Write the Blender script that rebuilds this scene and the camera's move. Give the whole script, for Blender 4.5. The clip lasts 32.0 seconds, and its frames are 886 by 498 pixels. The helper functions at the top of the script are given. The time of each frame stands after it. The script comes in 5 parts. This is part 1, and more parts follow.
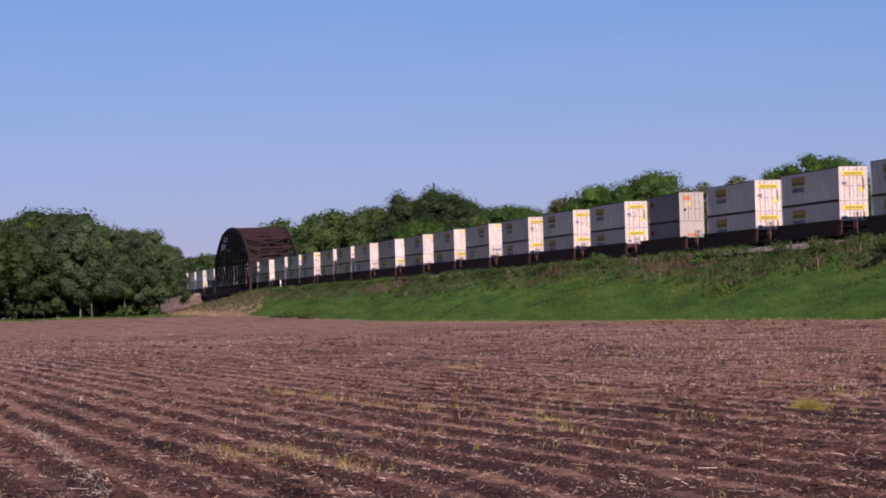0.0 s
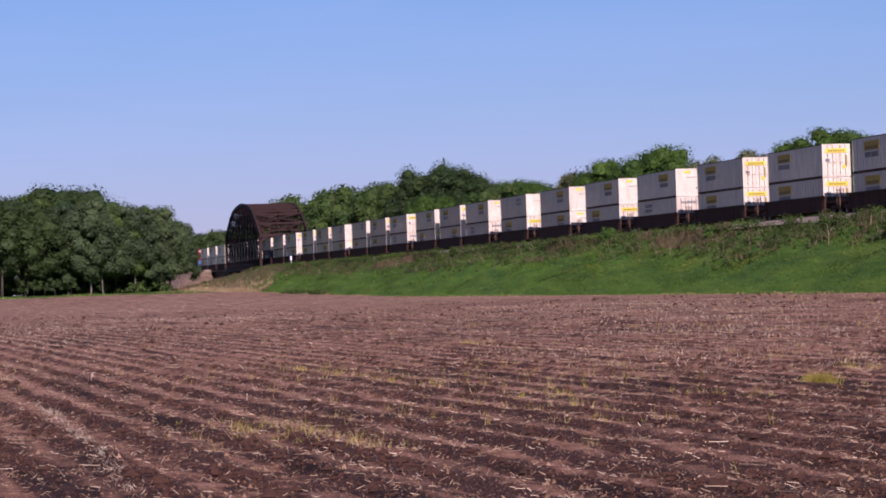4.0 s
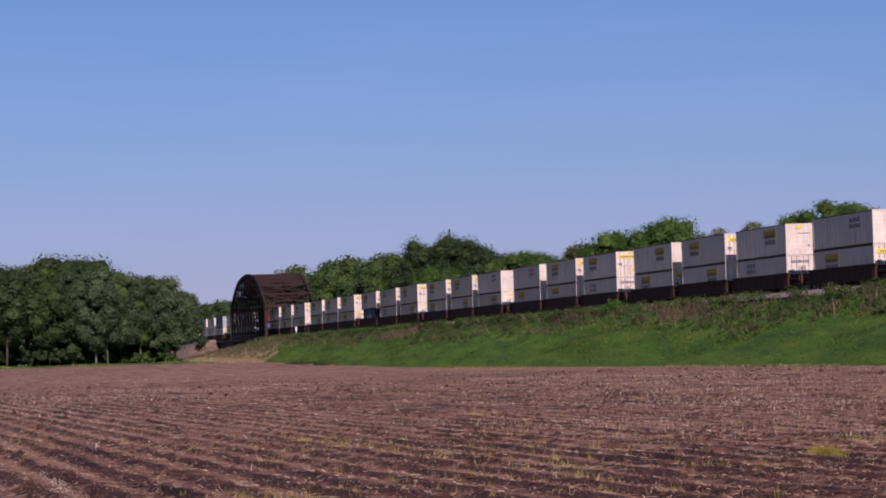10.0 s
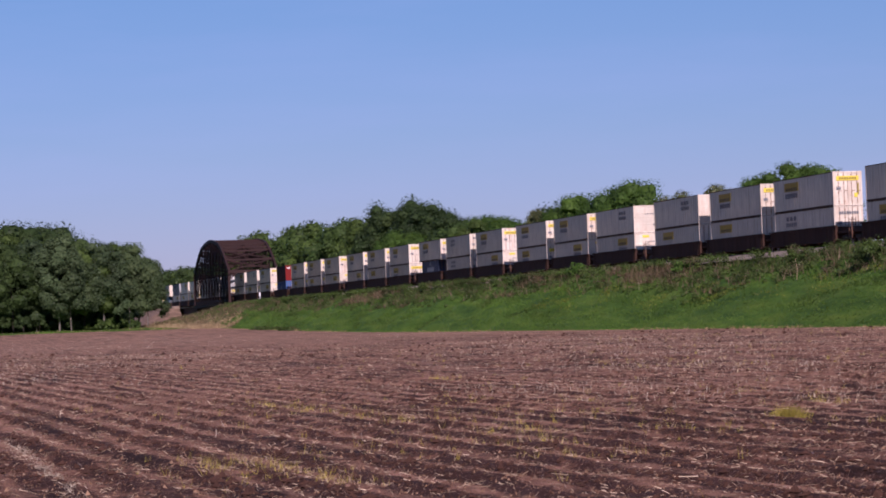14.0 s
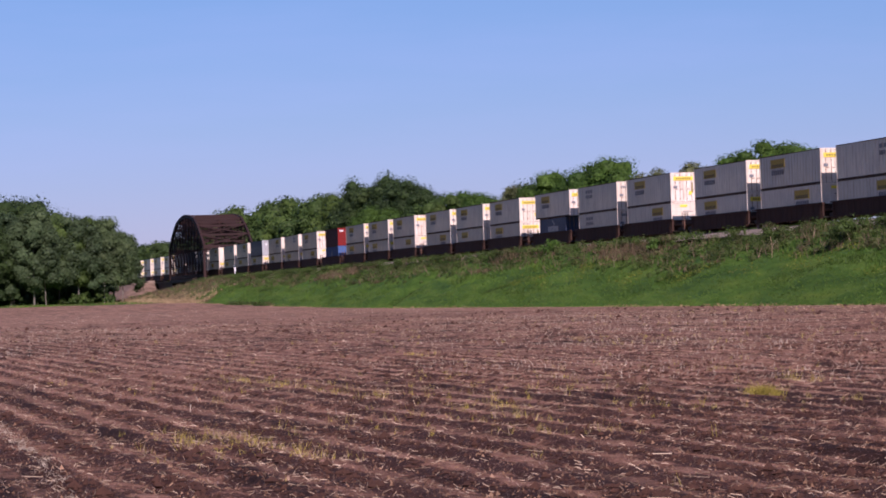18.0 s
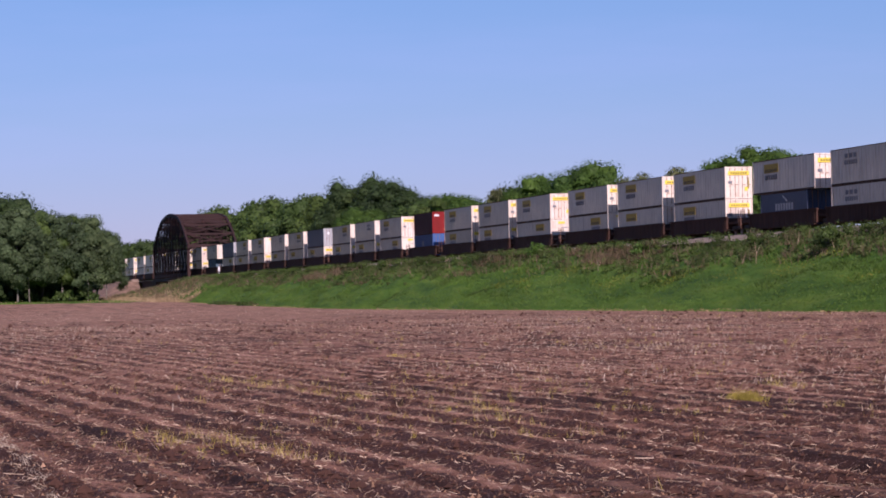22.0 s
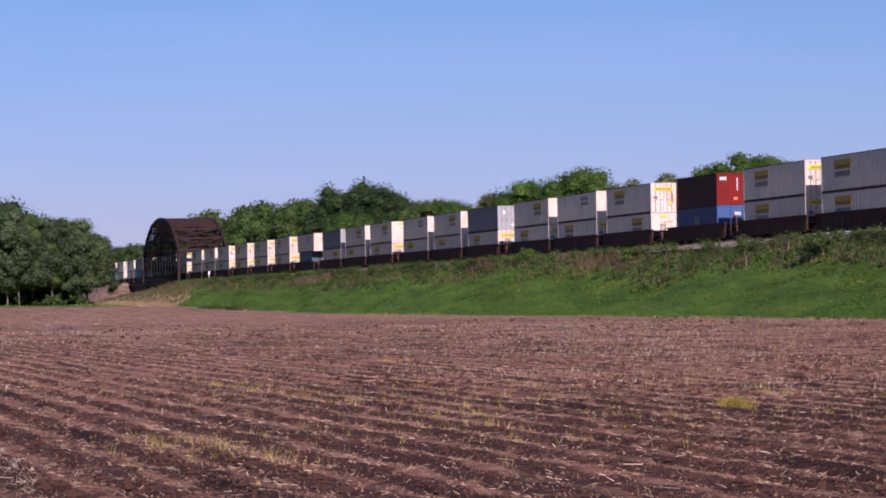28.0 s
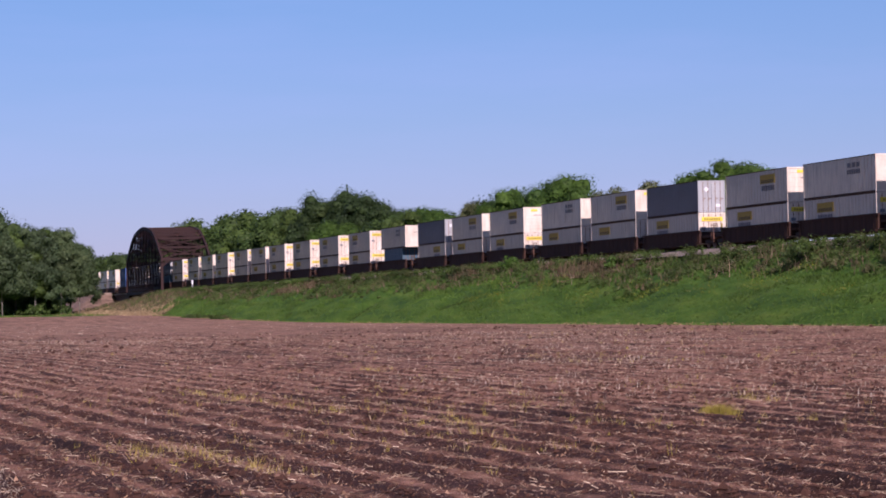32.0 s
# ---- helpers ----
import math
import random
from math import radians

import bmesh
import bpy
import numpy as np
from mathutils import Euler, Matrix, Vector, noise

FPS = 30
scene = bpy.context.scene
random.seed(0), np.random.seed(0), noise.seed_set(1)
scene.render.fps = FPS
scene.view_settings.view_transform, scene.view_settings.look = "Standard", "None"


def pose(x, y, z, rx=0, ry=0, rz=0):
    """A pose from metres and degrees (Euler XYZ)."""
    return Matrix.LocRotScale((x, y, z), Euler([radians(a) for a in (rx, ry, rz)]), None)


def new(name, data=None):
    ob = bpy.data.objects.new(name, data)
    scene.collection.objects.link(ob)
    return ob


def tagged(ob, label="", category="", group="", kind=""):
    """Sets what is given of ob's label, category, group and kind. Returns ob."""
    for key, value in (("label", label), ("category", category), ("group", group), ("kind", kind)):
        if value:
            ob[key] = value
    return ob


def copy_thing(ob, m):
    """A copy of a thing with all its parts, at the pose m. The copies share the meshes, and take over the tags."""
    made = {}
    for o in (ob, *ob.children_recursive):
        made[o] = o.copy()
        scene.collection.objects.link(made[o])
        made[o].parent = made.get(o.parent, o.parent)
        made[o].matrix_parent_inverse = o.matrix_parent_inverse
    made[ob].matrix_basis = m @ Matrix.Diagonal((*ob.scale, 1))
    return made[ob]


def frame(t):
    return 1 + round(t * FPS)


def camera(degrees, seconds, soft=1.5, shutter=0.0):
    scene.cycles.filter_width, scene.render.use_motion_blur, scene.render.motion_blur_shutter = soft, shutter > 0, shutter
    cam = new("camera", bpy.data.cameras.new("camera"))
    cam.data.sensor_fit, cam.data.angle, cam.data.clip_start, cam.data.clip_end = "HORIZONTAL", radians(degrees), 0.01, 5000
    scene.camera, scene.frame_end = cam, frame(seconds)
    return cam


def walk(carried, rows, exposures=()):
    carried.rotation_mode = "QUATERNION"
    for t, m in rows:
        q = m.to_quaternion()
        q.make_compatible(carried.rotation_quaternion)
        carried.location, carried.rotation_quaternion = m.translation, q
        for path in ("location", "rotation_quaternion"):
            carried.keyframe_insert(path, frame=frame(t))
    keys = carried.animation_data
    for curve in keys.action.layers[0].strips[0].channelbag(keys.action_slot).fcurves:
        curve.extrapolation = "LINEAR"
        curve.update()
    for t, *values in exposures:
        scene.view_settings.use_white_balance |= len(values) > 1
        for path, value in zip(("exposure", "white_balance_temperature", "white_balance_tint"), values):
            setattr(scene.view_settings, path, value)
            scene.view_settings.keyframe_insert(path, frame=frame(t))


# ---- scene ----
cam = camera(17.43, 32.0, soft=1.8)
EYE = (0.0, 0.0, 1.7)
TURNS = [
    (0, 91.150, 1.634, -11.008),
    (0.5, 91.095, 1.726, -10.914),
    (1, 91.033, 1.774, -10.900),
    (1.5, 90.982, 1.727, -10.843),
    (2, 90.866, 1.763, -10.805),
    (2.5, 90.817, 1.808, -10.822),
    (4.5, 90.613, 1.953, -10.833),
    (5, 90.590, 1.918, -11.035),
    (5.5, 90.616, 1.873, -11.109),
    (6, 90.694, 1.696, -11.154),
    (6.5, 90.769, 1.637, -11.134),
    (7, 91.021, 1.264, -11.529),
    (7.5, 91.018, 1.323, -11.572),
    (8, 91.029, 1.397, -11.596),
    (8.5, 91.040, 1.670, -11.613),
    (9, 91.189, 1.570, -11.385),
    (9.5, 91.671, 1.663, -11.187),
    (10, 92.078, 1.691, -10.697),
    (10.5, 91.797, 1.662, -10.999),
    (11, 91.549, 1.710, -11.358),
    (11.5, 91.648, 2.130, -11.335),
    (12, 91.539, 2.481, -11.194),
    (12.5, 91.464, 2.492, -11.118),
    (13, 91.423, 2.632, -11.101),
    (13.5, 91.381, 2.360, -11.267),
    (14, 91.350, 2.106, -11.413),
    (14.5, 91.286, 1.719, -11.611),
    (16.5, 90.964, 1.919, -11.774),
    (17, 90.878, 1.945, -11.823),
    (17.5, 90.846, 1.776, -11.896),
    (18, 90.860, 1.789, -11.907),
    (18.5, 90.856, 1.590, -11.928),
    (19, 90.863, 1.545, -11.937),
    (19.5, 90.861, 1.566, -11.942),
    (20, 90.819, 1.338, -11.985),
    (20.5, 90.827, 1.173, -12.017),
    (21, 90.930, 0.969, -12.104),
    (21.5, 90.954, 0.954, -12.175),
    (22, 90.893, 1.124, -12.228),
    (22.5, 90.936, 0.857, -12.293),
    (23, 91.018, 0.756, -12.381),
    (23.5, 91.060, 0.632, -12.404),
    (24, 91.072, 0.808, -12.364),
    (24.5, 91.037, 0.911, -12.317),
    (25, 90.961, 0.740, -12.385),
    (25.5, 90.936, 0.813, -12.429),
    (27.5, 91.005, 0.826, -12.380),
    (28, 90.994, 0.876, -12.426),
    (28.5, 90.976, 0.864, -12.454),
    (29, 90.903, 0.778, -12.462),
    (29.5, 90.883, 0.844, -12.506),
    (30, 90.919, 0.948, -12.566),
    (30.5, 90.974, 0.921, -12.657),
    (31, 91.027, 0.953, -12.714),
    (31.5, 91.066, 1.019, -12.732),
    (32, 91.151, 1.094, -12.752),
]
EXPOSURES = [(0, -0.16), (2, -0.04), (5, 0.02), (7, -0.02), (8, -0.02), (9, -0.06), (10, -0.29), (11, -0.28), (13, -0.20), (14, -0.15), (17, 0.02), (32, 0.03)]
walk(cam, [(t, pose(*EYE, rx, ry, rz)) for t, rx, ry, rz in TURNS], exposures=[(t, 0.03 + e, 5500, 38) for t, e in EXPOSURES])

# ---- world and sun: low sun behind the camera, almost along the track ----
SUN_UP, SUN_SIDE = 28.0, 0.6
world = bpy.data.worlds.new("sky")
scene.world = world
world.use_nodes = True
wn = world.node_tree.nodes
sky = wn.new("ShaderNodeTexSky")
sky.sky_type = "NISHITA"
sky.sun_disc = False
sky.sun_elevation = radians(SUN_UP)
sky.sun_rotation = radians(180 + SUN_SIDE)
sky.altitude, sky.air_density, sky.dust_density, sky.ozone_density = 150, 1.0, 0.1, 3.5
wn["Background"].inputs["Strength"].default_value = 0.0565
tone = wn.new("ShaderNodeMix")
tone.data_type, tone.blend_type = "RGBA", "MULTIPLY"
tone.inputs[0].default_value = 1.0
# lavender haze low over the horizon, clearer blue above
height_of = wn.new("ShaderNodeSeparateXYZ")
world.node_tree.links.new(wn.new("ShaderNodeTexCoord").outputs["Generated"], height_of.inputs[0])
haze = wn.new("ShaderNodeValToRGB")
world.node_tree.links.new(height_of.outputs["Z"], haze.inputs["Fac"])
haze.color_ramp.elements.new(0.06)
for spot_at, col, el in zip((0.01, 0.06, 0.12), ((0.88, 0.845, 1.05, 1), (0.89, 0.94, 1.015, 1), (0.87, 1.02, 1.02, 1)), haze.color_ramp.elements):
    el.position, el.color = spot_at, col
world.node_tree.links.new(haze.outputs["Color"], tone.inputs[7])
world.node_tree.links.new(sky.outputs["Color"], tone.inputs[6])
# thin high cloud
veil = wn.new("ShaderNodeTexNoise")
veil.inputs["Scale"].default_value, veil.inputs["Detail"].default_value, veil.inputs["Roughness"].default_value = 4.0, 5.0, 0.6
spread_map = wn.new("ShaderNodeMapping")
spread_map.inputs["Scale"].default_value = (1.0, 1.0, 7.0)
world.node_tree.links.new(wn.new("ShaderNodeTexCoord").outputs["Generated"], spread_map.inputs["Vector"])
world.node_tree.links.new(spread_map.outputs["Vector"], veil.inputs["Vector"])
thin = wn.new("ShaderNodeMapRange")
world.node_tree.links.new(veil.outputs["Fac"], thin.inputs[0])
thin.inputs[1].default_value, thin.inputs[2].default_value, thin.inputs[3].default_value, thin.inputs[4].default_value = 0.45, 0.75, 0.0, 0.16
cirrus = wn.new("ShaderNodeMix")
cirrus.data_type = "RGBA"
cirrus.inputs[7].default_value = (9.0, 9.6, 13.5, 1)
world.node_tree.links.new(thin.outputs[0], cirrus.inputs[0])
bluer = wn.new("ShaderNodeMix")
bluer.data_type, bluer.blend_type = "RGBA", "MULTIPLY"
bluer.inputs[0].default_value, bluer.inputs[7].default_value = 1.0, (1.0, 1.0, 1.10, 1)
world.node_tree.links.new(tone.outputs[2], bluer.inputs[6])
world.node_tree.links.new(bluer.outputs[2], cirrus.inputs[6])
world.node_tree.links.new(cirrus.outputs[2], wn["Background"].inputs["Color"])
sun = new("sun", bpy.data.lights.new("sun", "SUN"))
sun.data.energy, sun.data.angle, sun.data.color = 6.0, radians(0.53), (1.0, 0.85, 0.66)
to_sun = Vector((-math.sin(radians(SUN_SIDE)) * math.cos(radians(SUN_UP)), -math.cos(radians(SUN_SIDE)) * math.cos(radians(SUN_UP)), math.sin(radians(SUN_UP))))
sun.matrix_world = Matrix.Translation(to_sun * 200) @ to_sun.to_track_quat("Z", "Y").to_matrix().to_4x4()


# ---- materials ----
def mix_node(nt, kind, fac, a, b):
    m = nt.nodes.new("ShaderNodeMix")
    m.data_type, m.blend_type = "RGBA", kind
    for sock, val in ((m.inputs[0], fac), (m.inputs[6], a), (m.inputs[7], b)):
        if hasattr(val, "is_linked"):
            nt.links.new(val, sock)
        else:
            sock.default_value = val if isinstance(val, float) else (*val, 1)
    return m.outputs[2]


def noise_node(nt, co, scale, detail=4.0, rough=0.6, stretch=None):
    if stretch:
        mp = nt.nodes.new("ShaderNodeMapping")
        mp.inputs["Scale"].default_value = stretch
        nt.links.new(co, mp.inputs["Vector"])
        co = mp.outputs["Vector"]
    t = nt.nodes.new("ShaderNodeTexNoise")
    t.inputs["Scale"].default_value, t.inputs["Detail"].default_value, t.inputs["Roughness"].default_value = scale, detail, rough
    nt.links.new(co, t.inputs["Vector"])
    return t.outputs["Fac"]


def ramp_node(nt, fac, stops):
    r = nt.nodes.new("ShaderNodeValToRGB")
    el = r.color_ramp.elements
    while len(el) < len(stops):
        el.new(0.5)
    for e, (p, c) in zip(el, stops):
        e.position, e.color = p, (*c, 1) if len(c) == 3 else c
    nt.links.new(fac, r.inputs["Fac"])
    return r.outputs["Color"]


def grey(v):
    return (v, v, v)


def start(name, rough=0.7, metal=0.0, spec=0.4):
    m = bpy.data.materials.new(name)
    m.use_nodes = True
    nt = m.node_tree
    b = nt.nodes["Principled BSDF"]
    b.inputs["Roughness"].default_value, b.inputs["Metallic"].default_value = rough, metal
    b.inputs["Specular IOR Level"].default_value = spec
    return m, nt, b


def coords(nt, space="Object"):
    return nt.nodes.new("ShaderNodeTexCoord").outputs[space]


def bump(nt, b, height, strength, dist):
    n = nt.nodes.new("ShaderNodeBump")
    n.inputs["Strength"].default_value, n.inputs["Distance"].default_value = strength, dist
    nt.links.new(height, n.inputs["Height"])
    nt.links.new(n.outputs["Normal"], b.inputs["Normal"])


def paint(name, col, rough=0.5, metal=0.0, wear=(0.25, 0.2, 0.17), amount=0.3, scale=1.5, vary=0.1, streak=True, spec=0.4):
    """Painted metal: broad fading, rain streaks down the sheet, small stains, a slight change from thing to thing."""
    m, nt, b = start(name, rough, metal, spec)
    co = coords(nt)
    info = nt.nodes.new("ShaderNodeObjectInfo")
    shift = nt.nodes.new("ShaderNodeVectorMath")
    shift.operation = "MULTIPLY_ADD"
    nt.links.new(info.outputs["Random"], shift.inputs[0])
    shift.inputs[1].default_value = (37.0, 91.0, 13.0)
    nt.links.new(co, shift.inputs[2])
    p = shift.outputs[0]
    c = ramp_node(nt, info.outputs["Random"], [(0, tuple(x * (1 - vary) for x in col)), (1, tuple(min(1, x * (1 + vary * 0.6)) for x in col))])
    broad = noise_node(nt, p, scale * 0.4, 3)
    c = mix_node(nt, "MULTIPLY", 1.0, c, ramp_node(nt, broad, [(0.3, grey(0.82)), (0.7, grey(1.0))]))
    if streak:
        st = noise_node(nt, p, scale, 5, 0.7, (1.0, 3.0, 0.22))
        f = ramp_node(nt, st, [(0.46, grey(0)), (0.74, grey(amount))])
        c = mix_node(nt, "MIX", f, c, wear)
        washed = noise_node(nt, p, scale * 1.4, 3, 0.6, (1.0, 3.2, 0.07))
        c = mix_node(nt, "MIX", ramp_node(nt, washed, [(0.6, grey(0)), (0.7, grey(amount * 0.5))]), c, tuple(min(0.85, x * 1.3) for x in col))
    fine = noise_node(nt, p, scale * 7, 6, 0.7)
    f2 = ramp_node(nt, fine, [(0.58, grey(0)), (0.75, grey(amount * 0.8))])
    c = mix_node(nt, "MIX", f2, c, tuple(x * 0.7 for x in wear))
    nt.links.new(c, b.inputs["Base Color"])
    bump(nt, b, fine, 0.12, 0.01)
    return m


def leafy(name, dark, light, dry=None, dry_amount=0.0, trans=0.25, scale=0.35, stretch=None, mottle=(0.62, 1.25)):
    """Foliage: every leaf clump has its own shade, with broad patches over the crown."""
    m, nt, b = start(name, 0.6, 0.0, 0.25)
    geo = nt.nodes.new("ShaderNodeNewGeometry")
    r = geo.outputs["Random Per Island"]
    c = ramp_node(nt, r, [(0, dark), (1, light)])
    patch = noise_node(nt, coords(nt), scale, 3, 0.6, stretch)
    c = mix_node(nt, "MULTIPLY", 1.0, c, ramp_node(nt, patch, [(0.32, grey(mottle[0])), (0.66, grey(mottle[1]))]))
    info = nt.nodes.new("ShaderNodeObjectInfo")
    c = mix_node(nt, "MULTIPLY", 1.0, c, ramp_node(nt, info.outputs["Random"], [(0, (0.85, 0.9, 0.9)), (1, (1.15, 1.1, 0.95))]))
    if dry:
        big = noise_node(nt, coords(nt), scale * 0.8, 4)
        k = nt.nodes.new("ShaderNodeMath")
        k.operation = "MULTIPLY_ADD"
        nt.links.new(r, k.inputs[0])
        k.inputs[1].default_value = 0.06
        nt.links.new(big, k.inputs[2])
        c = mix_node(nt, "MIX", ramp_node(nt, k.outputs[0], [(0.86 - dry_amount, grey(0)), (0.96 - dry_amount, grey(1))]), c, dry)
    nt.links.new(c, b.inputs["Base Color"])
    if trans:
        t = nt.nodes.new("ShaderNodeBsdfTranslucent")
        nt.links.new(c, t.inputs["Color"])
        mixs = nt.nodes.new("ShaderNodeMixShader")
        mixs.inputs[0].default_value = trans
        nt.links.new(b.outputs[0], mixs.inputs[1])
        nt.links.new(t.outputs[0], mixs.inputs[2])
        nt.links.new(mixs.outputs[0], nt.nodes["Material Output"].inputs["Surface"])
    return m


def plain(name, col, rough=0.7, metal=0.0, var=0.25, scale=3.0, spec=0.3):
    m, nt, b = start(name, rough, metal, spec)
    co = coords(nt)
    a = noise_node(nt, co, scale, 5)
    z = noise_node(nt, co, scale * 9, 4)
    c = mix_node(nt, "MULTIPLY", 1.0, col, ramp_node(nt, a, [(0.25, grey(1 - var)), (0.75, grey(1 + var * 0.5))]))
    c = mix_node(nt, "MULTIPLY", 1.0, c, ramp_node(nt, z, [(0.25, grey(1 - var)), (0.75, grey(1 + var * 0.5))]))
    nt.links.new(c, b.inputs["Base Color"])
    bump(nt, b, z, 0.25, 0.02)
    return m


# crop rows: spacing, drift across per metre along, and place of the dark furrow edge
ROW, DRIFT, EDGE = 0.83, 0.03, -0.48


def soil_material():
    """Tilled soil: a pale dry crust with straw flecks, and crumbly soil set darker along the row faces."""
    m, nt, b = start("field_soil", 0.95, 0.0, 0.15)
    co = coords(nt)
    sep = nt.nodes.new("ShaderNodeSeparateXYZ")
    nt.links.new(co, sep.inputs[0])

    def calc(op, p, q, r=None):
        k = nt.nodes.new("ShaderNodeMath")
        k.operation = op
        for sock, val in zip(k.inputs, (p, q, r)):
            if val is None:
                continue
            if isinstance(val, float):
                sock.default_value = val
            else:
                nt.links.new(val, sock)
        return k.outputs[0]

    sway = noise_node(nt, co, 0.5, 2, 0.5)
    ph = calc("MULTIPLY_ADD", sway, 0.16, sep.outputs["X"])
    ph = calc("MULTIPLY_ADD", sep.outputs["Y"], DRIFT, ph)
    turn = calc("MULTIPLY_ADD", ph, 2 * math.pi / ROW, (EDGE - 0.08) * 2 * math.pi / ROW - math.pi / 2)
    # row wave: lowest, so darkest, at every furrow edge
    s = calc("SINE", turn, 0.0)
    fine = noise_node(nt, co, 13.0, 6, 0.75)
    mid = noise_node(nt, co, 2.0, 6, 0.72, (1.5, 0.55, 1.0))
    near = nt.nodes.new("ShaderNodeMapRange")
    nt.links.new(sep.outputs["Y"], near.inputs[0])
    near.inputs[1].default_value, near.inputs[2].default_value, near.inputs[3].default_value, near.inputs[4].default_value = 25.0, 60.0, -0.125, 0.018
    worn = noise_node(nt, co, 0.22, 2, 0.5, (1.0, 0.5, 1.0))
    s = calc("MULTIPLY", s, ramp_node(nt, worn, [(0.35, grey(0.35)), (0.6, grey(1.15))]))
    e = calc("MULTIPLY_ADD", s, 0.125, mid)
    e = calc("ADD", e, near.outputs[0])
    # soil shifted paler across the field towards the bank
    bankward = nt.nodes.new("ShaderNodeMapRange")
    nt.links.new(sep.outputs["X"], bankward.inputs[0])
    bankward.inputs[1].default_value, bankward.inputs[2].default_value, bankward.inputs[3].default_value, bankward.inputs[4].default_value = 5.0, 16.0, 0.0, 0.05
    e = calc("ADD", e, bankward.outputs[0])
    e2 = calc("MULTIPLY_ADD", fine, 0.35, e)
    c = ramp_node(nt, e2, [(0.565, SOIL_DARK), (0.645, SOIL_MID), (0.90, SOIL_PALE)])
    speck = noise_node(nt, co, 34.0, 3, 0.65, (1.0, 0.7, 1.0))
    c = mix_node(nt, "MIX", ramp_node(nt, speck, [(0.60, grey(0)), (0.68, grey(0.75))]), c, (0.52, 0.38, 0.28))
    c = mix_node(nt, "MULTIPLY", 1.0, c, ramp_node(nt, speck, [(0.34, grey(0.3)), (0.47, grey(1.0))]))
    lump = noise_node(nt, co, 5.0, 3, 0.6, (1.0, 0.5, 1.0))
    c = mix_node(nt, "MULTIPLY", 1.0, c, ramp_node(nt, lump, [(0.33, grey(0.6)), (0.52, grey(1.06))]))
    broad = noise_node(nt, co, 0.05, 4, 0.6, (1.0, 0.3, 1.0))
    c = mix_node(nt, "MULTIPLY", 1.0, c, ramp_node(nt, broad, [(0.3, (0.82, 0.78, 0.78)), (0.7, (1.12, 1.08, 1.08))]))
    # far soil mixed paler in streaks: grazing-view brightness put into the colour
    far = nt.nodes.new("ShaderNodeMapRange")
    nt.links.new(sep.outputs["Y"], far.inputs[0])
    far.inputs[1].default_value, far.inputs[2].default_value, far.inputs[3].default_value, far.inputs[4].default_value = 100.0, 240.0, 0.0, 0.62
    far_streaks = noise_node(nt, co, 1.6, 7, 0.78, (1.2, 0.05, 1.0))
    far_mix = calc("MULTIPLY", far.outputs[0], ramp_node(nt, far_streaks, [(0.40, grey(0.05)), (0.58, grey(1.0))]))
    c = mix_node(nt, "MIX", far_mix, c, (0.36, 0.225, 0.145))
    streaks = noise_node(nt, co, 0.7, 7, 0.75, (1.0, 0.09, 1.0))
    c = mix_node(nt, "MULTIPLY", 1.0, c, ramp_node(nt, streaks, [(0.39, grey(0.5)), (0.5, grey(1.1))]))
    # damp stretches of bare soil across the farther rows
    beyond = nt.nodes.new("ShaderNodeMapRange")
    nt.links.new(sep.outputs["Y"], beyond.inputs[0])
    beyond.inputs[1].default_value, beyond.inputs[2].default_value = 55.0, 95.0
    damp = noise_node(nt, co, 1.0, 4, 0.65, (0.2, 0.13, 1.0))
    c = mix_node(nt, "MULTIPLY", beyond.outputs[0], c, ramp_node(nt, damp, [(0.36, grey(0.52)), (0.44, grey(1.03))]))
    nt.links.new(c, b.inputs["Base Color"])
    bump(nt, b, e2, 0.7, 0.05)
    return m


def grass_ground(name="slope_grass"):
    m, nt, b = start(name, 0.9, 0.0, 0.15)
    co = coords(nt)
    a = noise_node(nt, co, 0.5, 5, 0.65, (1.0, 0.16, 1.0))
    f = noise_node(nt, co, 3.0, 5, 0.7, (1.0, 0.4, 1.0))
    c = ramp_node(nt, a, [(0.34, (0.033, 0.080, 0.010)), (0.5, (0.066, 0.136, 0.014)), (0.68, (0.117, 0.183, 0.021))])
    c = mix_node(nt, "MULTIPLY", 1.0, c, ramp_node(nt, f, [(0.3, grey(0.75)), (0.7, grey(1.15))]))
    nt.links.new(c, b.inputs["Base Color"])
    bump(nt, b, f, 0.5, 0.1)
    return m


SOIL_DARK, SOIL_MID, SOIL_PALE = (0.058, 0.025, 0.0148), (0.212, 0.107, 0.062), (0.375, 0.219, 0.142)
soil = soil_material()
turf = grass_ground()
# weather-streaked sides: base set below the door white, with wall shade in it
white_paint = paint("weathered_shaded_container_side", (0.54, 0.47, 0.35), 0.36, 0.0, (0.20, 0.15, 0.11), 0.85, 1.7, 0.18, spec=0.5)
rail_paint = paint("container_bottom_rail", (0.062, 0.042, 0.033), 0.9, 0.0, (0.16, 0.09, 0.06), 0.4, 2.0, spec=0.1)
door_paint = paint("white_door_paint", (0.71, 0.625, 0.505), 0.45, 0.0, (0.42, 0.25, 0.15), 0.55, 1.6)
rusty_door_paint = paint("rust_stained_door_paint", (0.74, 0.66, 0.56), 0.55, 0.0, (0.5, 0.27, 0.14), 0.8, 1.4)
yellow_paint = paint("yellow_sign_paint", (0.78, 0.62, 0.04), 0.5, 0.0, (0.35, 0.2, 0.03), 0.25, 2.0, 0.06)
# side sign yellow, about half as bright as the door sign yellow
olive_sign = plain("olive_sign_panel", (0.36, 0.265, 0.04), 0.7)
faded_yellow = paint("faded_yellow_sign", (0.30, 0.23, 0.035), 0.6, 0.0, (0.12, 0.09, 0.03), 0.3, 2.0, 0.2)
